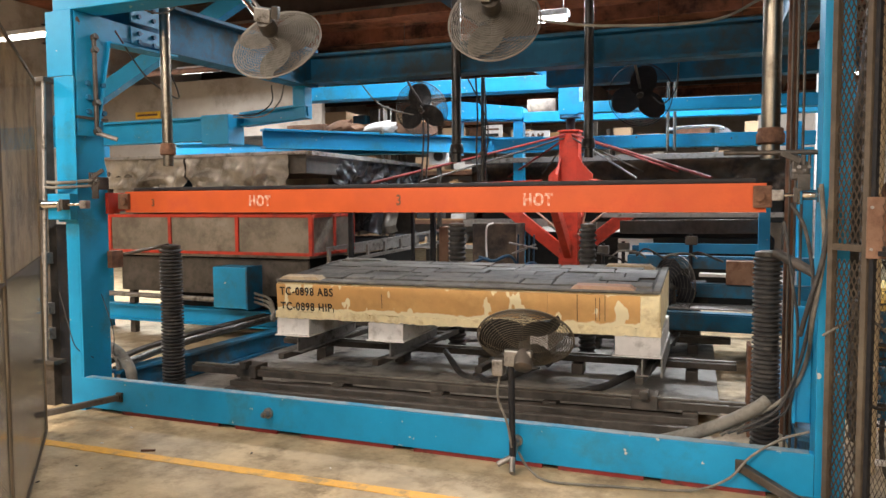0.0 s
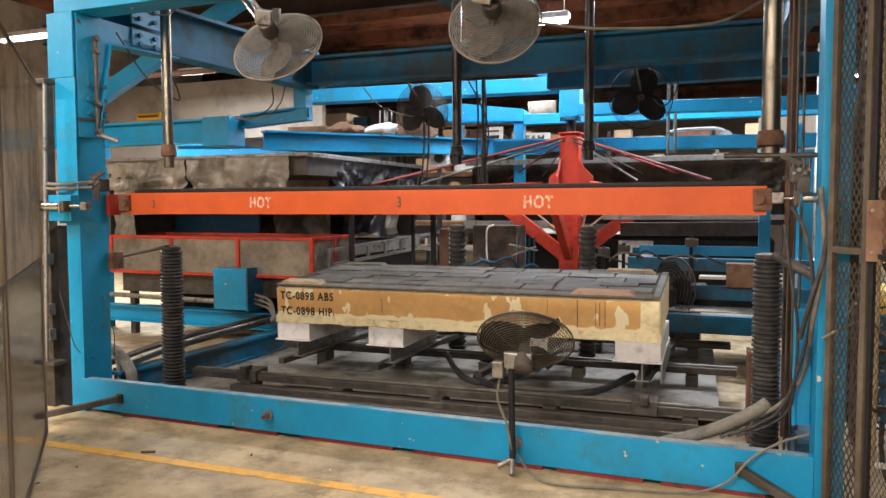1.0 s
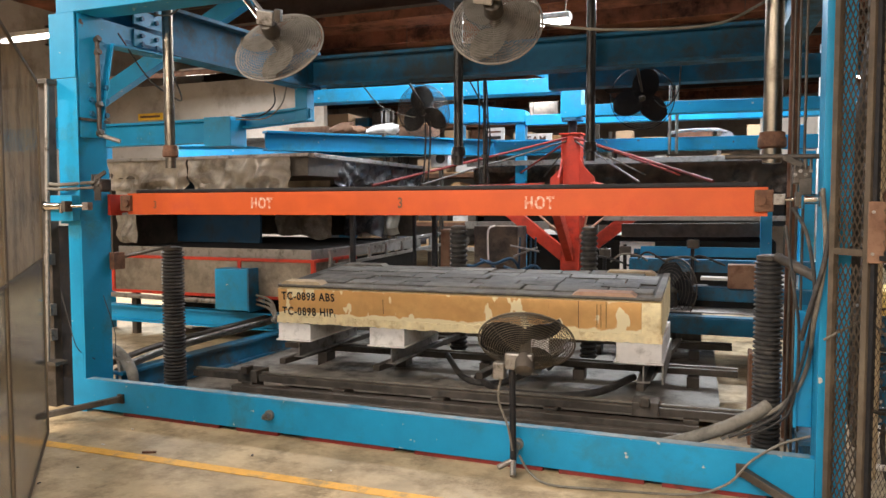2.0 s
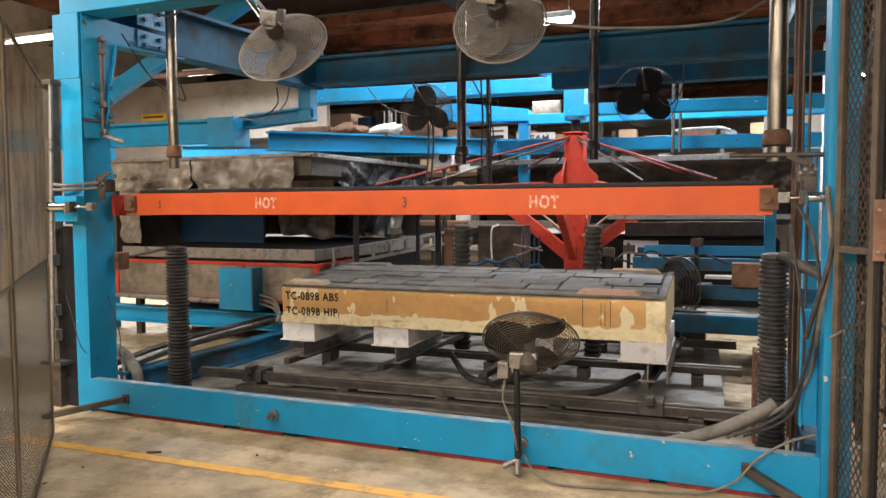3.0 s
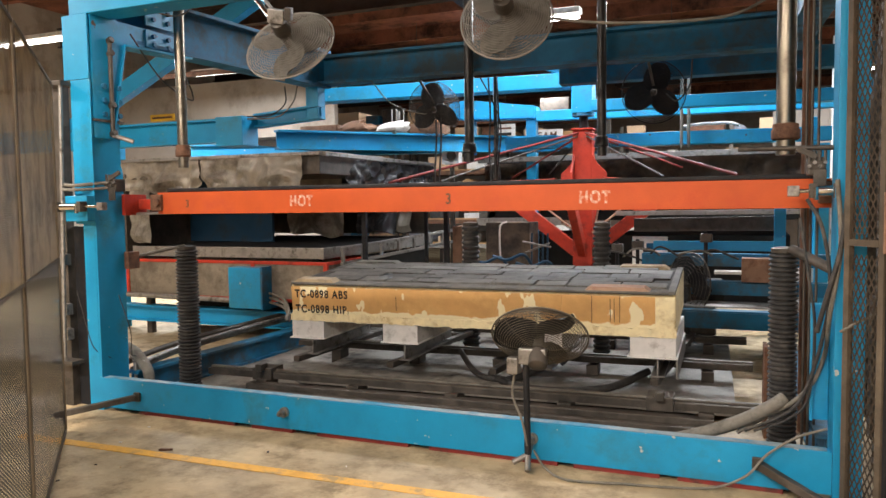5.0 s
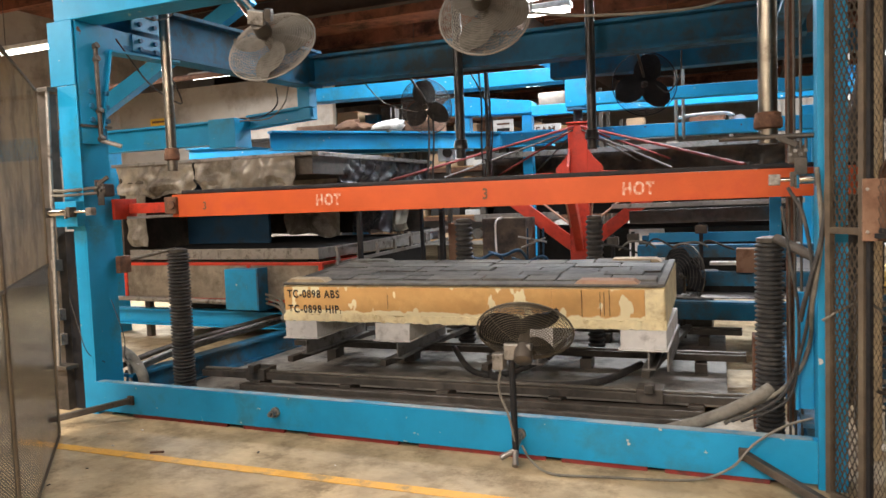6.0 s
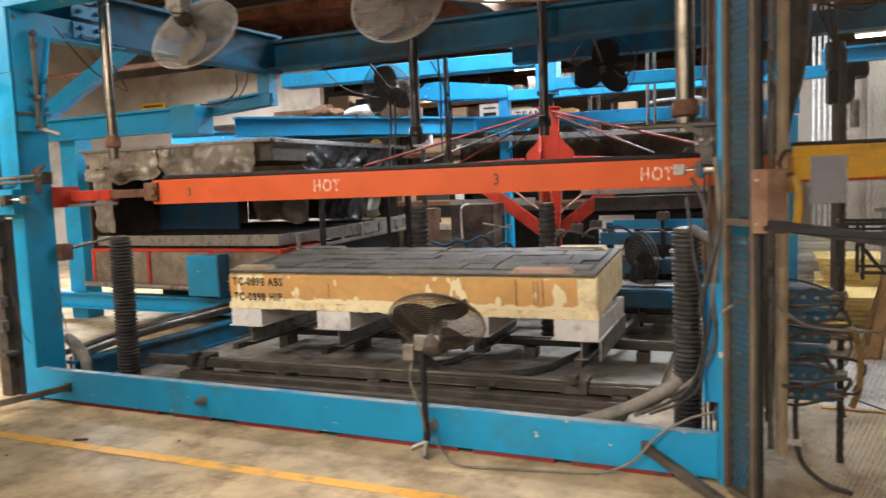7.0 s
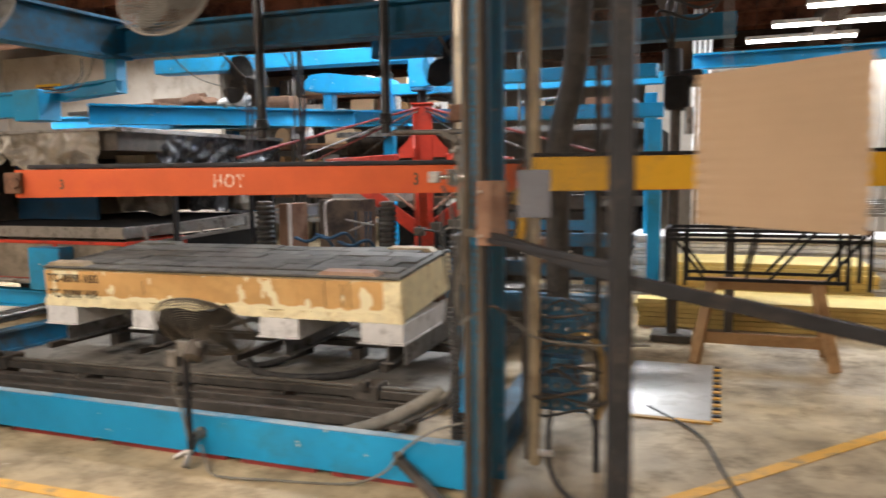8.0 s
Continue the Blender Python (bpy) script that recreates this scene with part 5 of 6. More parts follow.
def cardboard():
    """A corrugated sheet that hangs on the fence, its flutes showing at the edges."""
    t = thing("cardboard_sheet", "tan corrugated cardboard sheet hung on the fence", "cardboard")
    bm = bmesh.new()
    nx, nz = 40, 44
    a, b = Vector((1.73, 3.13, 0)), Vector((2.10, 3.07, 0))
    grid = []
    for j in range(nz + 1):
        w = j / nz
        row = []
        for i in range(nx + 1):
            u = i / nx
            p = a.lerp(b, u)
            z = 1.535 + (1.895 - 1.535) * w + u * (-0.02 + 0.05 * w)
            e = max(0, 1 - min(u, 1 - u) / 0.18)
            p = p + Vector((0.003 * math.sin(w * 88) * e * (-1 if u < 0.5 else 1), -0.002 * math.sin(w * 88) * (0.2 + e), 0))
            row.append(bm.verts.new((p.x, p.y, z)))
        grid.append(row)
    fs = [bm.faces.new((grid[j][i], grid[j][i + 1], grid[j + 1][i + 1], grid[j + 1][i])) for j in range(nz) for i in range(nx)]
    bmesh.ops.solidify(bm, geom=fs, thickness=0.005)
    part("sheet", bm, SHEET, t, "", True)
    part("wire", simple(rod, (1.8, 3.13, 1.89), (1.8, 3.60, 2.6), 0.003, 6), STEEL, t)
    part("wire", simple(rod, (2.05, 3.085, 1.9), (2.05, 3.592, 2.6), 0.003, 6), STEEL, t)
    return t


cardboard()
single("fence_wire", simple(rod, (1.52, 3.61, 2.6), (3.33, 3.55, 2.6), 0.006, 6), STEEL, "thin steel wire strung along the fence", "wire")
single("tall_pipe", simple(rod, (0.885, 5.0, 0.1), (0.885, 5.0, 3.4), 0.03, 14), PIPE_TAN, "dusty tan vertical conduit behind the post", "pipe", smooth=True)
single("tall_pipe", simple(rod, (0.83, 5.06, 0.1), (0.83, 5.06, 3.4), 0.016, 12), STEEL, "grey vertical conduit behind the post", "pipe", smooth=True)
hose([(1.02, 5.8, 3.6), (1.0, 5.8, 3.0), (0.974, 5.8, 2.65), (0.942, 5.8, 2.26), (0.877, 5.8, 1.99), (0.844, 5.8, 1.79), (0.84, 5.8, 1.5), (0.86, 5.8, 0.2)], 0.075, BLACK, "thick dark ribbed hose hanging behind the post", seg=14)
hose([(0.60, 4.62, 0.92), (0.70, 4.6, 0.99), (0.80, 4.59, 1.02), (0.97, 4.6, 0.89), (1.15, 4.62, 0.86), (1.30, 4.65, 0.855), (1.5, 4.7, 0.86)], 0.007, GREY_HOSE, "thin grey wire slung across the guard")


def manifold():
    t = thing("valve_manifold", "blue and brass pneumatic valve manifold with looping hoses", "valve manifold")
    part("back_plate", simple(box, 0.80, 0.84, 5.05, 5.2, 0.25, 1.05, 0.006), STEEL_DARK, t)
    rnd = random.Random(9)
    for k in range(6):
        z = 0.42 + 0.105 * k
        v = part("valve", simple(box, 0.86, 1.14 + rnd.uniform(-0.03, 0.05), 5.08, 5.18, z - 0.042, z + 0.042, 0.01), BLUE_DARK, t)
        part("solenoid", simple(rod, (1.1, 5.10, z), (1.20, 5.10, z + 0.01), 0.022, 12), STEEL, v, "", True)
        for x in (0.88, 0.93, 0.99, 1.05):
            part("fitting", simple(rod, (x, 5.08, z + rnd.uniform(-0.02, 0.02)), (x, 5.045, z), 0.011, 8), STEEL, v)
    for k in range(11):
        z = 0.40 + 0.062 * k + rnd.uniform(-0.02, 0.02)
        xa, xb = rnd.uniform(0.84, 0.98), rnd.uniform(1.1, 1.27)
        part("hose", simple(tube, [(xa, 5.05, z), (xa + 0.08, 4.97 + rnd.uniform(-0.02, 0.02), z + rnd.uniform(-0.03, 0.05)), (xb, 4.98 + rnd.uniform(-0.02, 0.03), z + rnd.uniform(-0.05, 0.04)), (xb - rnd.uniform(-0.05, 0.1), 5.06, z + rnd.uniform(-0.2, 0.12))], rnd.choice((0.006, 0.008, 0.011)), 7), (BLACK, BLACK, STEEL_DARK)[k % 3], t, "", True)
    part("riser", simple(tube, [(0.87, 5.02, 1.35), (0.87, 5.02, 0.9), (0.87, 5.02, 0.3), (0.90, 5.0, 0.18), (0.98, 4.99, 0.17)], 0.018, 10), WHITE, t, "pale plastic riser pipe", True)
    for z in (0.62, 0.75, 0.8, 0.92):
        part("coupling", simple(rod, (0.87, 5.02, z), (0.87, 5.02, z + 0.05), 0.025, 12), STEEL, t, "", True)
    part("hose", simple(tube, [(1.06, 5.04, 0.80), (1.17, 5.0, 0.82), (1.24, 5.0, 0.72), (1.25, 5.0, 0.5), (1.22, 5.02, 0.38)], 0.016, 8), BRASS, t, "yellowish brass pipe", True)
    part("drain_hose", simple(tube, [(0.96, 5.1, 0.42), (0.95, 5.05, 0.25), (0.98, 4.98, 0.08), (1.08, 4.85, 0.02), (1.2, 4.75, 0.02)], 0.014, 8), BLACK, t, "", True)
    return t


manifold()
# ---- the bay beyond the fence ----
def drill_stand():
    """A tall stand with a heavy motor head and cables looped up to the roof."""
    t = thing("drill_stand", "dark greasy drill stand with motor head and looped cables", "drill press")
    part("base", simple(box, 1.18, 1.56, 8.62, 9.0, 0.0, 0.07, 0.01), STEEL_DARK, t)
    part("column", simple(rod, (1.37, 8.8, 0.07), (1.37, 8.8, 2.3), 0.05, 18), STEEL_DARK, t, "", True)
    head = part("head", simple(box, 1.27, 1.50, 8.55, 8.95, 2.24, 2.55, 0.05), MATT_BLACK, t)
    part("motor", simple(rod, (1.34, 8.7, 2.55), (1.34, 8.7, 2.80), 0.085, 20), BLACK_PAINT, head, "", True)
    part("pulley_cover", simple(box, 1.42, 1.62, 8.6, 8.9, 2.46, 2.60, 0.04), BLACK_PAINT, head)
    part("spindle", simple(rod, (1.5, 8.6, 2.0), (1.5, 8.6, 2.25), 0.04, 12), STEEL, head, "", True)
    for k in range(3):
        part("cable", simple(tube, [(1.34, 8.7, 2.78), (1.2 + 0.1 * k, 8.65, 3.15 + 0.08 * k), (1.55 + 0.06 * k, 8.6, 3.05 + 0.1 * k), (1.8 + 0.08 * k, 8.6, 3.3 + 0.07 * k), (1.9, 8.6, 4.0), (1.92, 8.6, 6.2)], 0.014, 6), BLACK, t, "", True)
    return t


drill_stand()
t = thing("floor_plate", "aluminium floor plate edged with yellow and black tape", "floor plate")
part("plate", simple(box, 1.13, 1.77, 6.3, 7.8, 0.002, 0.012, 0.002), PLATE, t)
for i in range(18):
    part("tape", simple(box, 1.775, 1.83, 6.32 + i * 0.083, 6.32 + i * 0.083 + 0.042, 0.002, 0.013), (LINE, BLACK_PAINT)[i % 2], t)
part("tape", simple(box, 1.13, 1.77, 6.25, 6.295, 0.002, 0.012), LINE, t)


def sawhorse():
    t = thing("sawhorse", "worn brown wooden sawhorse standing on the concrete", "sawhorse")
    part("top_rail", simple(box, 1.68, 2.66, 8.12, 8.22, 0.62, 0.72, 0.008), WOOD, t)
    for x, s in ((1.74, -1), (2.58, 1)):
        for d in (-1, 1):
            part("leg", simple(bar, (x, 8.17 + 0.06 * d, 0.68), (x + 0.13 * s, 8.17 + 0.28 * d, 0.0), 0.09, 0.05, 0.005), WOOD, t)
    part("stretcher", simple(box, 1.66, 2.66, 8.0, 8.03, 0.16, 0.26, 0.005), WOOD, t)
    return t


sawhorse()


def tube_rack():
    """A welded tube trestle with diagonal webs."""
    t = thing("tube_rack", "black welded steel tube rack resting on the sawhorse", "steel rack")
    x0, x1, z0, z1 = 1.36, 2.94, 0.73, 1.15
    for y in (7.95, 8.45):
        for z in (z0, z1, z1 - 0.08):
            xa, xb = (x0 + 0.15, x1 - 0.15) if z == z0 else (x0, x1)
            part("chord", simple(box, xa, xb, y - 0.014, y + 0.014, z - 0.014, z + 0.014, 0.003), BLACK_PAINT, t)
        for x in (x0, x0 + 0.16, x1 - 0.16, x1):
            part("upright", simple(box, x - 0.016, x + 0.016, y - 0.016, y + 0.016, z0 - 0.06, z1, 0.003), BLACK_PAINT, t)
        for a, b in (((x0 + 0.02, z1), (x0 + 0.32, z0)), ((x1 - 0.02, z1), (x1 - 0.32, z0)), ((x0 + 0.65, z0), (x0 + 0.75, z1)), ((x1 - 0.75, z0), (x1 - 0.4, z1))):
            part("web", simple(bar, (a[0], y, a[1]), (b[0], y, b[1]), 0.024, 0.024), BLACK_PAINT, t)
    for x in (x0, x0 + 0.55, x1 - 0.55, x1):
        part("tie", simple(box, x - 0.014, x + 0.014, 7.95, 8.45, z1 - 0.014, z1 + 0.014), BLACK_PAINT, t)
    return t


tube_rack()


def board_stack(x0, x1, y0, y1, z, n, material, label):
    t = thing("board_stack", label, "boards", None, "board stacks")
    rnd = random.Random(int(x0 * 10) + n)
    for k in range(n):
        dx, dy = rnd.uniform(-0.05, 0.05), rnd.uniform(-0.04, 0.04)
        part("board", simple(box, x0 + dx, x1 + dx, y0 + dy, y1 + dy, z + k * 0.05, z + k * 0.05 + 0.044, 0.004), material, t)
    return t


PALE = mat("pale_yellow_wood", (0.70, 0.52, 0.19), 0.7, 0, 0.14, 3, (0.55, 0.38, 0.13), 0.35, 2, 0.1, 40, 0.2, 0.12)
board_stack(1.0, 4.2, 9.4, 10.2, 0.004, 6, PALE, "stack of pale yellow wooden boards on the floor")
board_stack(1.3, 3.4, 10.3, 11.2, 0.004, 12, PALE, "stack of pale yellow wooden boards on the floor")
board_stack(0.7, 4.8, 11.4, 12.6, 0.02, 16, WHITE, "stack of white plastic sheets")
for k in range(7):
    single("steel_tube", simple(bar, (1.7 + 0.1 * k, 8.9 + 0.1 * k, 1.22 + 0.018 * k), (4.4, 9.0 + 0.1 * k, 1.25 + 0.02 * k), 0.04, 0.03, 0.004), STEEL, "length of grey steel tubing lying on a rack", "steel tube", "stored tubing")
for x in (1.9, 4.2):
    single("tube_stand", simple(box, x - 0.04, x + 0.04, 8.85, 9.9, 0, 1.21, 0.006), STEEL_DARK, "dark steel stand under the tubing", "stand", "tube stands")


def shelf_unit(x0, x1, y, levels, seed, h=0.6, bay=None):
    """Pallet racking with mixed boxes and rolls on it."""
    t = thing("pallet_rack", "steel storage rack in the hall behind", "storage rack", None, "storage racks")
    for x in (x0, (x0 + x1) / 2, x1):
        for yy in (y, y + 0.9):
            part("upright", simple(box, x - 0.04, x + 0.04, yy - 0.04, yy + 0.04, 0, levels * h + 0.4, 0.004), STEEL_DARK, t)
    for k in range(levels):
        for yy in (y, y + 0.9):
            part("beam", simple(box, x0, x1, yy - 0.03, yy + 0.03, (k + 1) * h - 0.1, (k + 1) * h, 0.004), RUST if k % 2 else STEEL, t)
        part("deck", simple(box, x0, x1, y, y + 0.9, (k + 1) * h, (k + 1) * h + 0.03), WOOD, t)
    rnd = random.Random(seed)
    mats = (CARD, WHITE, STEEL_DARK, WOOD, BLACK, RUST, BLUE_DARK, GREY_METAL, CANVAS, CARD)
    for k in range(levels):
        x = x0 + 0.1
        while x < x1 - 0.3:
            w = rnd.uniform(0.25, 0.8)
            hh = rnd.uniform(0.12, h - 0.16)
            z = (k + 1) * h + 0.03
            bm = bmesh.new()
            if rnd.random() < 0.72:
                box(bm, x, min(x + w, x1 - 0.05), y + rnd.uniform(0, 0.2), y + rnd.uniform(0.5, 0.9), z, z + hh, 0.012)
                single("storage_box", bm, rnd.choice(mats), "stored box of mixed stock on the rack", "box", "rack stock")
            else:
                rod(bm, (x + hh / 2, y + 0.05, z + hh / 2), (x + hh / 2, y + 0.85, z + hh / 2), hh / 2, 18)
                single("stock_roll", bm, rnd.choice(mats), "rolled sheet stock lying on the rack", "roll", "rack stock", smooth=True)
                w = hh
            x += w + rnd.uniform(0.02, 0.3)
    return t


shelf_unit(-13.5, -8.2, 17.5, 6, 3)
shelf_unit(-8.0, -3.0, 17.5, 6, 11)
shelf_unit(-2.8, 2.2, 19.0, 5, 23)
shelf_unit(3.0, 9.0, 20.0, 5, 31)
shelf_unit(5.2, 10.0, 13.0, 3, 41)


def clutter(spots):
    """Goods that lie on the oven roof."""
    rnd = random.Random(77)
    for x, y, z, w, d, h, m, kind in spots:
        bm = bmesh.new()
        if kind == "box":
            box(bm, x - w / 2, x + w / 2, y - d / 2, y + d / 2, z, z + h, 0.015)
            single("carton", bm, m, "carton lying on the oven roof", "carton", "goods on the oven")
        else:
            vs = ball(bm, (x, y, z + h / 2), 0.5, w, d, h)
            for v in vs:
                n = noise.noise(v.co * 4.5) * 0.12 + noise.noise(v.co * 13) * 0.06
                v.co += Vector((n, n * 0.8, n * 0.6))
                v.co.z = max(v.co.z, z)
            single("plastic_bag", bm, m, "crumpled plastic bag lying on the oven roof", "bag", "goods on the oven", smooth=True)


single("oven_roof", simple(box, -7.0, -4.3, 9.5, 12.6, 2.55, 2.6, 0.006), STEEL_DARK, "dark sheet-metal roof of the oven", "oven roof")
clutter([(-6.0, 10.2, 2.6, 0.5, 0.5, 0.12, STAINED, "box"), (-5.5, 10.5, 2.6, 0.5, 0.4, 0.10, WHITE, "box"), (-5.2, 10.1, 2.6, 0.5, 0.45, 0.22, STAINED, "bag"), (-4.72, 10.3, 2.6, 0.45, 0.4, 0.2, WHITE, "bag"),
         (-6.4, 11.2, 2.6, 0.7, 0.5, 0.3, STAINED, "box"), (-5.7, 11.5, 2.6, 0.6, 0.5, 0.28, CANVAS_DARK, "bag"), (-4.6, 11.4, 2.6, 0.5, 0.5, 0.26, STAINED, "box")])


def far_oven():
    """The second oven across the hub, with its curtain and rails."""
    t = thing("rear_oven", "rear oven with grey rail frame and hanging curtain", "oven")
    bm = bmesh.new()
    cloth(bm, -4.0, 12.3, 0.95, 12.1, 1.75, 2.25, 110, 0.1, 33)
    part("curtain", bm, BROWN_CLOTH, t, "scorched brown cloth curtain", True)
    part("top_rail", simple(box, -4.0, 0.95, 11.95, 12.0, 2.25, 2.33, 0.005), STEEL, t)
    part("body", simple(box, -4.0, 0.95, 12.4, 14.6, 1.3, 2.3, 0.02), MATT_BLACK, t)
    part("frame_rail", simple(channel, (0.42, 9.55, 1.33), (-1.15, 9.6, 1.31), 0.09, 0.16, 0.018), STEEL_DARK, t)
    part("frame_rail", simple(bar, (-1.5, 10.4, 1.44), (0.8, 10.3, 1.45), 0.05, 0.06, 0.004), STEEL, t)
    part("frame_rail", simple(bar, (-3.9, 11.6, 1.3), (-2.6, 11.9, 1.3), 0.05, 0.12, 0.004), STEEL, t)
    for x in (-3.9, 0.85):
        part("leg", simple(box, x - 0.06, x + 0.06, 12.4, 12.5, 0, 1.75, 0.006), STEEL_DARK, t)
    part("base", simple(box, -3.6, 0.7, 12.6, 14.4, 0, 1.06, 0.02), MATT_BLACK, t)
    return t


far_oven()


def rear_beams():
    for y, z0, z1, x0, x1 in ((7.95, 0.36, 0.535, -0.95, 0.9), (8.55, 0.62, 0.76, -0.95, 0.9), (9.2, 0.86, 1.0, -1.0, 0.95)):
        single("rear_beam", simple(channel, (x0, y, (z0 + z1) / 2), (x1, y, (z0 + z1) / 2), -0.14, z1 - z0, 0.015), BLUE_DARK, "blue steel floor beam behind the mould", "beam", "blue machine beams")
    single("rear_deck", simple(box, -0.9, 1.2, 8.1, 8.5, 0.545, 0.56, 0.003), STEEL, "dull steel plate between blue beams", "plate")
    single("wood_block", simple(box, 0.08, 0.35, 8.48, 8.70, 0.762, 1.005, 0.006), STAINED, "brown wooden block with pale top", "block")
    single("paper_sheet", simple(box, -0.2, 0.32, 8.9, 9.1, 0.80, 0.83, 0.003), WHITE, "white sheet lying on the rear beam", "sheet")
    for x in (-0.9, 0.8):
        single("beam_post", simple(box, x - 0.06, x + 0.06, 7.97, 9.3, 0.0, 0.36, 0.006), BLUE_DARK, "blue steel pedestal under the floor beams", "post", "beam pedestals")


rear_beams()


def hub_base():
    t = thing("drive_unit", "dark steel hub base with drive motors and hoses", "drive base")
    bm = bmesh.new()
    lathe(bm, [(0.55, 0.0), (0.55, 0.25), (0.3, 0.35), (0.25, 0.68)], 28, pose(HX, HY, 0))
    part("pedestal", bm, STEEL_DARK, t, "", True)
    for x, y, s in ((-3.3, 9.2, 0.22), (-2.4, 9.0, 0.16), (-0.9, 9.1, 0.2), (-0.55, 9.4, 0.15)):
        part("motor", simple(rod, (x, y, 0.55), (x + 0.4, y + 0.1, 0.55), s, 18), BLACK_PAINT, t, "", True)
        part("motor_foot", simple(box, x, x + 0.35, y - 0.12, y + 0.2, 0.03, 0.45, 0.01), STEEL_DARK, t)
    part("cabinet", simple(box, -3.1, -2.5, 9.75, 10.2, 0.1, 1.34, 0.01), BROWN_CLOTH, t, "dark brown sheet cabinet")
    part("pump_pipe", simple(tube, [(-2.75, 9.3, 0.9), (-2.76, 9.3, 1.1), (-2.75, 9.3, 1.31), (-2.7, 9.4, 1.36)], 0.012, 8), WHITE, t, "pale plastic pipe", True)
    part("side_panel", simple(box, -3.36, -3.24, 9.2, 9.7, 0.3, 1.31, 0.006), STAINED, t, "stained brown panel")
    part("edge_strip", simple(box, -3.225, -3.195, 9.2, 9.23, 0.3, 1.31, 0.004), WHITE, t)
    for x, z in ((-2.9, 0.9), (-2.6, 0.94), (-2.3, 0.86)):
        part("blue_pipe", simple(tube, [(x - 0.2, 9.15, z), (x, 9.1, z - 0.04), (x + 0.2, 9.15, z + 0.02), (x + 0.3, 9.3, z - 0.2)], 0.02, 8), NAVY, t, "blue hose", True)
    for x in (-2.22, -2.16, -2.36):
        part("blue_upright", simple(rod, (x, 9.3, 0.4), (x + 0.02, 9.3, 1.22), 0.012, 8), NAVY, t)
    for a, b in (((-2.45, 9.25, 1.12), (-2.1, 9.3, 1.05)), ((-2.42, 9.28, 0.98), (-2.12, 9.3, 1.1))):
        part("linkage", simple(rod, a, b, 0.012, 8), STEEL, t)
    for x, y, h in ((-1.3, 9.3, 1.12), (-1.05, 9.2, 1.16), (-0.95, 9.4, 1.05), (-0.3, 9.15, 1.25), (-1.55, 9.4, 1.05)):
        part("valve_post", simple(rod, (x, y, 0.3), (x, y, h), 0.022, 10), BLACK_PAINT, t, "", True)
        part("valve_head", simple(box, x - 0.06, x + 0.07, y - 0.05, y + 0.05, h - 0.12, h - 0.02, 0.015), STEEL_DARK, t)
    for k in range(5):
        x = -1.5 + 0.28 * k
        part("air_hose", simple(tube, [(x, 9.25, 0.95), (x + 0.15, 9.1, 1.02 + 0.03 * (k % 3)), (x + 0.35, 9.12, 0.98 + 0.05 * (k % 2)), (x + 0.5, 9.3, 0.9)], 0.012, 6), (BLACK, GREY_HOSE)[k % 2], t, "", True)
    return t


hub_base()
for x, y, w in ((-4.06, 8.16, 0.026), (-3.42, 9.15, 0.03), (-3.68, 9.1, 0.02)):
    single("support_post", simple(box, x - w, x + w, y - w, y + w, 0.0, 1.52, 0.004), BLACK_PAINT, "thin dark steel support post", "post", "thin support posts")


def oven_rail():
    t = thing("oven_rail", "grey steel slotted rail beside the oven table", "rail")
    for z in (0.93, 1.10):
        part("chord", simple(bar, (-4.12, 7.7, z), (-3.95, 11.3, z + 0.12), 0.03, 0.04, 0.003), STEEL, t)
    for k in range(9):
        u = k / 8
        part("strut", simple(box, -4.135 + 0.17 * u, -4.105 + 0.17 * u, 7.72 + 3.5 * u, 7.77 + 3.5 * u, 0.94 + 0.12 * u, 1.10 + 0.12 * u, 0.003), STEEL, t)
    for y in (8.2, 10.6):
        part("leg", simple(box, -4.13, -4.07, y, y + 0.06, 0, 0.93, 0.004), STEEL_DARK, t)
    return t


oven_rail()

t = thing("teal_frame", "blue steel frame standing behind the mould", "steel frame")
part("post", simple(box, 0.40, 0.52, 9.4, 9.5, 0.0, 1.56, 0.006), BLUE, t)
part("post", simple(box, -0.98, -0.90, 9.42, 9.5, 0.0, 1.1, 0.006), BLUE_DARK, t)
part("rail", simple(box, -0.90, 0.40, 9.42, 9.48, 1.02, 1.13, 0.005), BLUE, t)
single("white_sheet", simple(box, -1.30, -0.85, 10.5, 10.53, 0.0, 1.13, 0.005), WHITE, "white plastic sheet standing behind the drive unit", "sheet")
for x in (-0.715, -0.625):
    single("white_pipe", simple(rod, (x, 10.9, 2.3), (x, 10.9, 3.3), 0.022, 10), GREY_HOSE, "dull grey vertical pipe behind the blue beam", "pipe", "grey pipes", smooth=True)
hose([(-0.75, 11.15, 2.60), (-0.55, 11.15, 2.63), (-0.15, 11.13, 2.63), (0.0, 11.13, 2.59)], 0.022, WHITE, "white bent pipe lying along the blue beam", "pipe", "bent_pipe", "", 10)
# things far behind
t = thing("notice_board", "white wall notice with illegible dark lines", "sign", None, "far signs")
part("board", simple(box, -4.95, -4.5, 15.7, 15.73, 2.93, 3.27, 0.004), WHITE, t)
part("lines", simple(box, -4.86, -4.58, 15.69, 15.699, 3.16, 3.2), RUST, t)
part("lines", simple(box, -4.86, -4.58, 15.69, 15.699, 3.02, 3.09), INK, t)
part("hanger", simple(rod, (-4.72, 15.715, 3.27), (-4.72, 15.715, 6.2), 0.006, 6), STEEL_DARK, t)
t = thing("team_sign", "white hanging sign with dark lettering", "sign", None, "far signs")
part("board", simple(box, -4.3, -3.5, 15.8, 15.83, 2.88, 3.12, 0.004), WHITE, t)
lettering("TEAM", 0.2, RUST, t, pose(-4.18, 15.797, 2.93, 90, 0, 0), 0.002)
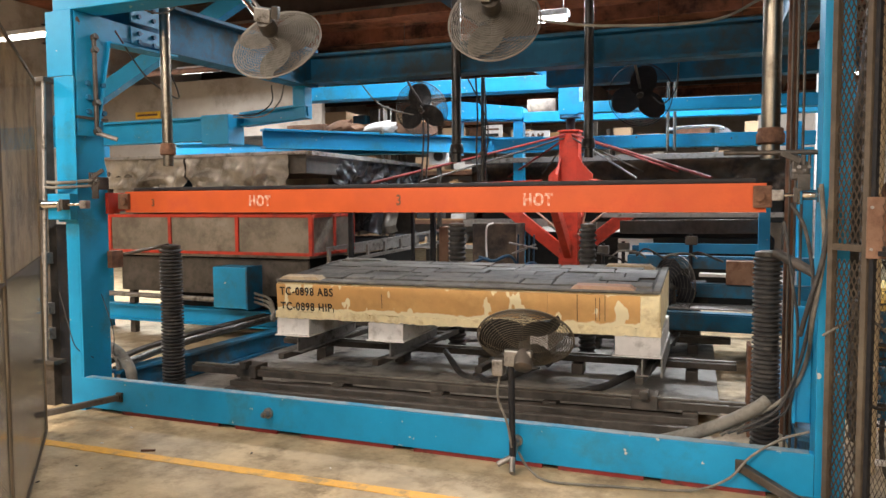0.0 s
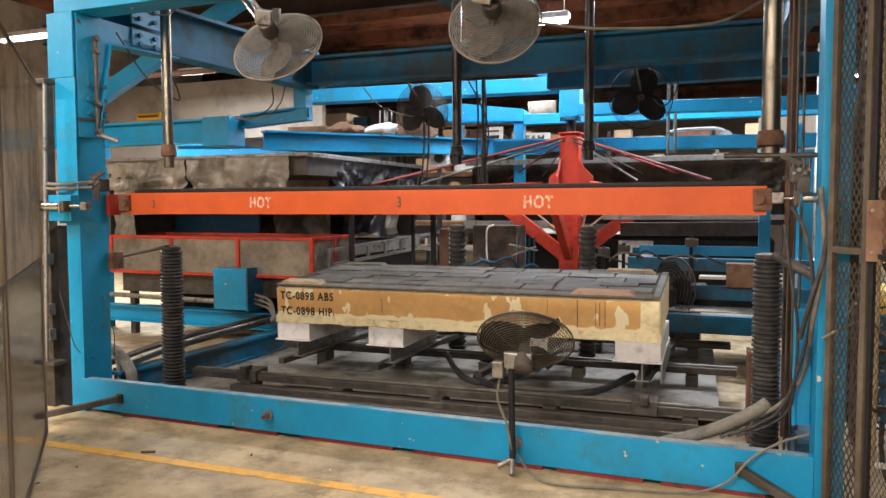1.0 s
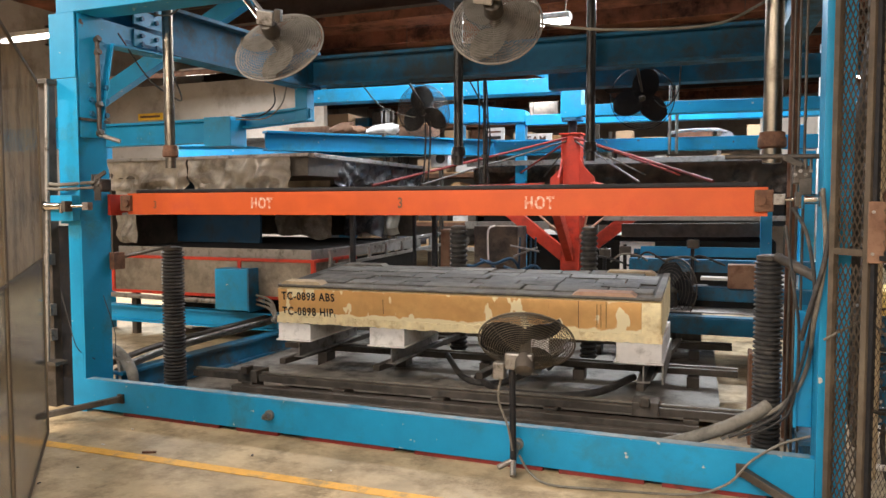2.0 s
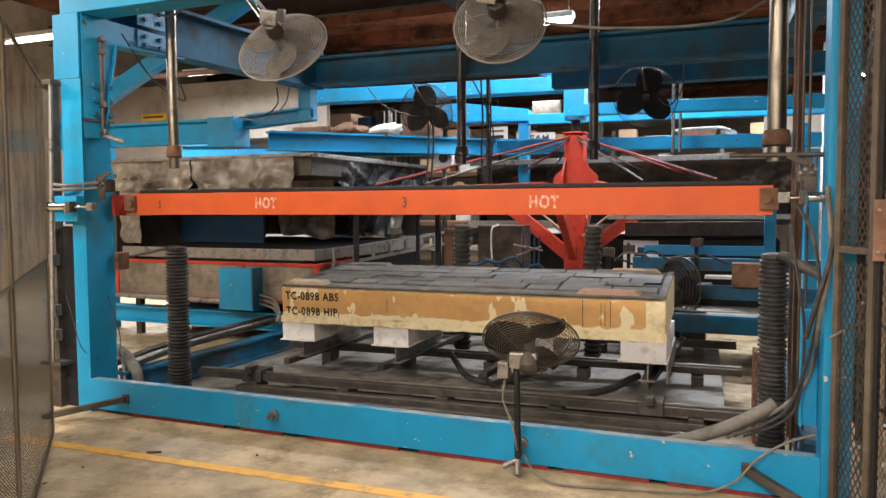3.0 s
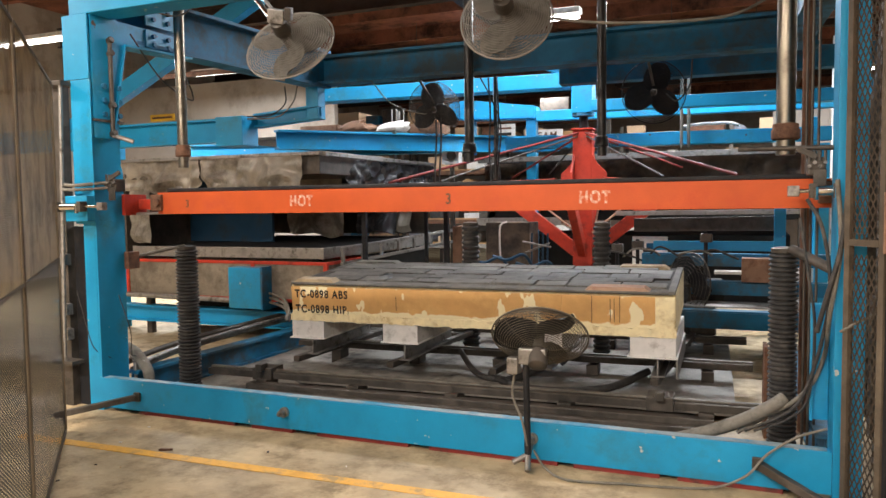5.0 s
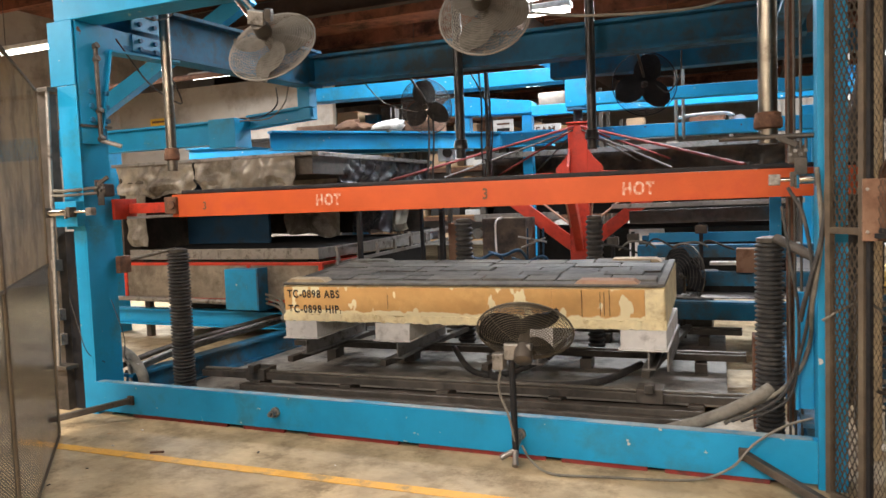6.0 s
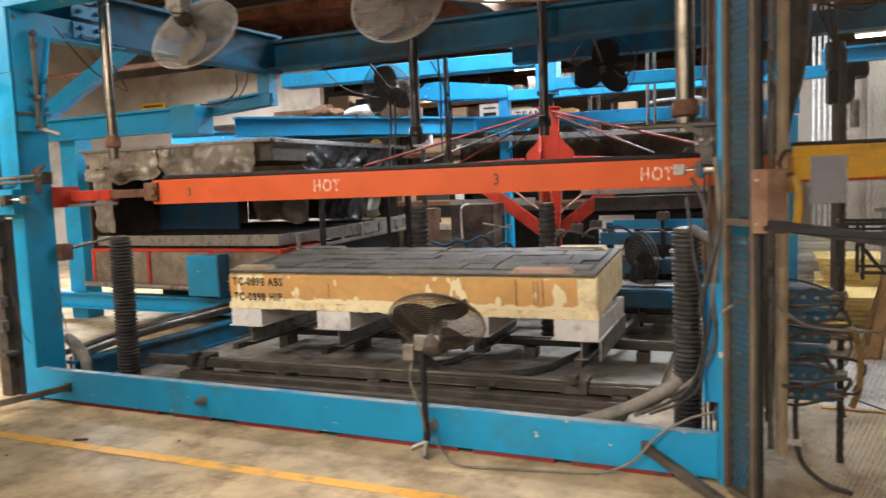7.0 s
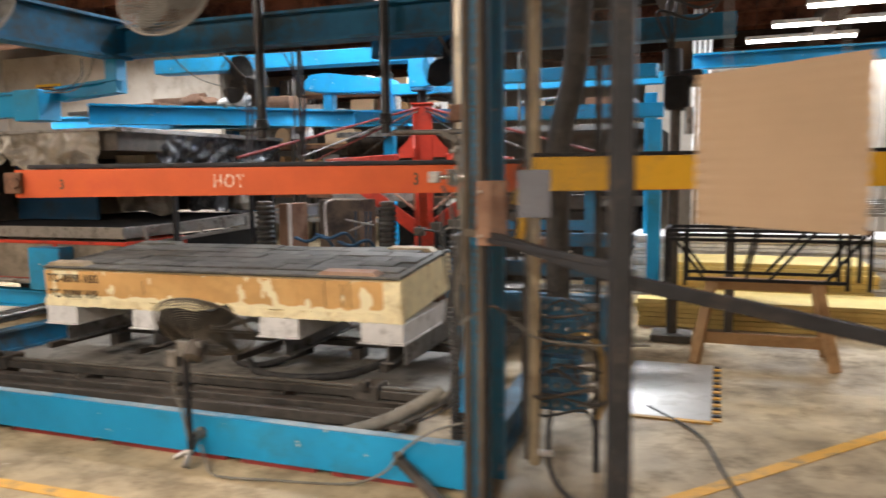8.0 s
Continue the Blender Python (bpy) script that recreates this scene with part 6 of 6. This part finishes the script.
part("hanger", simple(rod, (-3.9, 15.815, 3.12), (-3.9, 15.815, 6.2), 0.006, 6), STEEL_DARK, t)
t = thing("wall_sign", "yellow warning sign with dark line of writing", "sign", None, "far signs")
part("board", simple(box, -13.95, -13.18, 15.17, 15.2, 3.76, 3.93, 0.004), YELLOW, t)
part("lines", simple(box, -13.88, -13.25, 15.16, 15.169, 3.82, 3.87), RUST, t)
t = thing("gauge_box", "pale control box with a round dial", "gauge")
part("box", simple(box, -4.24, -3.96, 11.0, 11.15, 2.2, 2.47, 0.01), WHITE, t)
part("stand", simple(box, -4.13, -4.07, 11.04, 11.10, 0.0, 2.2, 0.004), STEEL_DARK, t)
part("dial", simple(rod, (-4.08, 11.0, 2.33), (-4.08, 10.98, 2.33), 0.075, 20), STEEL_DARK, t, "", True)
single("partition", simple(box, -15, -8.6, 15.2, 15.35, 0, 4.6), WALL, "pale beige partition wall behind the oven", "wall", kind="structure")
for x in (1.36, 1.44, 1.52, 1.60):
    single("white_pipe", simple(rod, (x, 14.0, 0), (x, 14.0, 4.2), 0.025, 10), WHITE, "white vertical pipe in the hall", "pipe", "white pipes", smooth=True)
single("partition", simple(box, 0.5, 9.5, 15.2, 15.35, 0, 3.4), WALL, "pale corrugated partition beyond the bay", "wall", kind="structure")
for k in range(22):
    single("wall_rib", simple(box, 0.6 + 0.4 * k, 0.66 + 0.4 * k, 15.14, 15.196, 0, 3.4, 0.004), WALL, "vertical rib on the pale partition", "rib", "wall ribs", "structure")
for y, z in ((3.2, 4.6), (11.2, 4.0)):
    single("overhead_pipe", simple(rod, (-15, y, z), (16, y + 0.5, z), 0.05, 12), RUST, "brown overhead pipe under the roof", "pipe", "overhead pipes", smooth=True)
for x in (-3.5, 0.8, 3.4):
    t = thing("cable_tray", "dark overhead cable tray hung from the roof", "cable tray", None, "cable trays")
    part("tray", simple(box, x, x + 0.35, 8.5, 24.0, 4.25, 4.6, 0.02), CEIL_BEAM, t)
    for y in (9.0, 14.0, 19.0, 23.5):
        part("hanger", simple(rod, (x + 0.17, y, 4.59), (x + 0.17, y, 6.21), 0.012, 6), CEIL_BEAM, t)


# ---- beside the press post ----
t = thing("guard_track", "dark steel guide track with pale rod beside the post", "guide track")
part("channel", simple(box, -5.02, -4.90, 4.72, 4.80, 0.0, 2.62, 0.006), STEEL_DARK, t)
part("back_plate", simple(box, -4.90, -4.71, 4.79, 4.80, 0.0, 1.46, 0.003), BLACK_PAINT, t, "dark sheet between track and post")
part("rod", simple(rod, (-4.86, 4.62, 0.38), (-4.78, 4.62, 2.58), 0.016, 10), STEEL, t, "pale steel rod", True)
for z in (0.38, 2.57):
    part("bracket", simple(box, -4.98, -4.76, 4.60, 4.72, z - 0.015, z + 0.015, 0.003), STEEL_DARK, t)
for z in (0.55, 0.75, 1.15):
    part("stop", simple(box, -4.92, -4.86, 4.66, 4.72, z, z + 0.09, 0.004), STEEL, t)

hose([(0.63, 4.66, 2.1), (0.63, 4.655, 1.7), (0.60, 4.65, 1.35), (0.53, 4.66, 1.05), (0.50, 4.7, 0.9)], 0.013, BLACK, "black hose strapped down the post", seg=12)
hose([(-1.9, 6.4, 0.13), (-1.6, 6.1, 0.12), (-1.2, 6.05, 0.12), (-0.85, 6.25, 0.13), (-0.6, 6.6, 0.2)], 0.03, BLACK, "thick black hose lying on the deck", seg=12)
hose([(-2.3, 6.7, 0.25), (-2.0, 6.35, 0.13), (-1.7, 6.3, 0.12), (-1.4, 6.6, 0.2)], 0.026, BLACK, "thick black hose lying on the deck", seg=12)


def debris():
    rnd = random.Random(12)
    for k in range(13):
        x, y = rnd.uniform(-4.2, 1.2), rnd.uniform(3.1, 4.6)
        L = rnd.uniform(0.006, 0.018)
        bm = bmesh.new()
        box(bm, -L, L, -L * rnd.uniform(0.2, 0.6), L * 0.4, 0, rnd.uniform(0.002, 0.006), 0, pose(x, y, 0.001, 0, 0, rnd.uniform(0, 180)))
        single("scrap_chip", bm, (WHITE, BLACK_PAINT, WOOD, WHITE)[k % 4], "small chip of scrap lying on the concrete", "scrap", "floor scraps")
    bm = bmesh.new()
    box(bm, -0.045, 0.045, -0.01, 0.01, 0, 0.012, 0.003, pose(-3.38, 4.11, 0.001, 0, 0, 25))
    single("scrap_chip", bm, RUST, "dark brown scrap strip lying on the concrete", "scrap", "floor scraps")


debris()
hose([(1.35, 6.5, 0.012), (1.7, 6.0, 0.012), (1.85, 5.4, 0.012), (2.05, 4.7, 0.012), (2.3, 4.2, 0.012)], 0.009, BLACK, "thin black cable lying on the concrete")


# ---- what moves ----
def motions():
    walk(CAROUSEL, [(t, pose(HX, HY, 0, 0, 0, a)) for t, a in (
        (0, 0), (2.6, 0), (3.0, 0.03), (3.5, 0.22), (4.0, 0.62), (4.5, 1.42), (5.0, 2.65), (5.5, 4.3), (6.0, 6.3), (6.5, 9.05), (7.0, 12.4), (7.5, 16.6), (8.0, 21.1))])
    walk(OVEN_BOX, [(t, pose(0, 0, z)) for t, z in ((0, 1.49), (0.5, 1.39), (1.0, 1.25), (1.5, 1.13), (2.0, 1.01), (2.3, 0.97), (3.0, 0.96), (8.0, 0.96))])
    walk(MOULD, [(t, pose(-3.61, 5.945, z, 0, 0, SKM)) for t, z in ((0, 0.024), (0.25, 0.012), (0.5, 0.0), (1.0, 0.0), (8.0, 0.0))])
    walk(PLATEN, [(t, pose(-2.0, 5.7, z, 0, 0, SK)) for t, z in ((0, 0.024), (0.25, 0.012), (0.5, 0.0), (1.0, 0.0), (8.0, 0.0))])


motions()
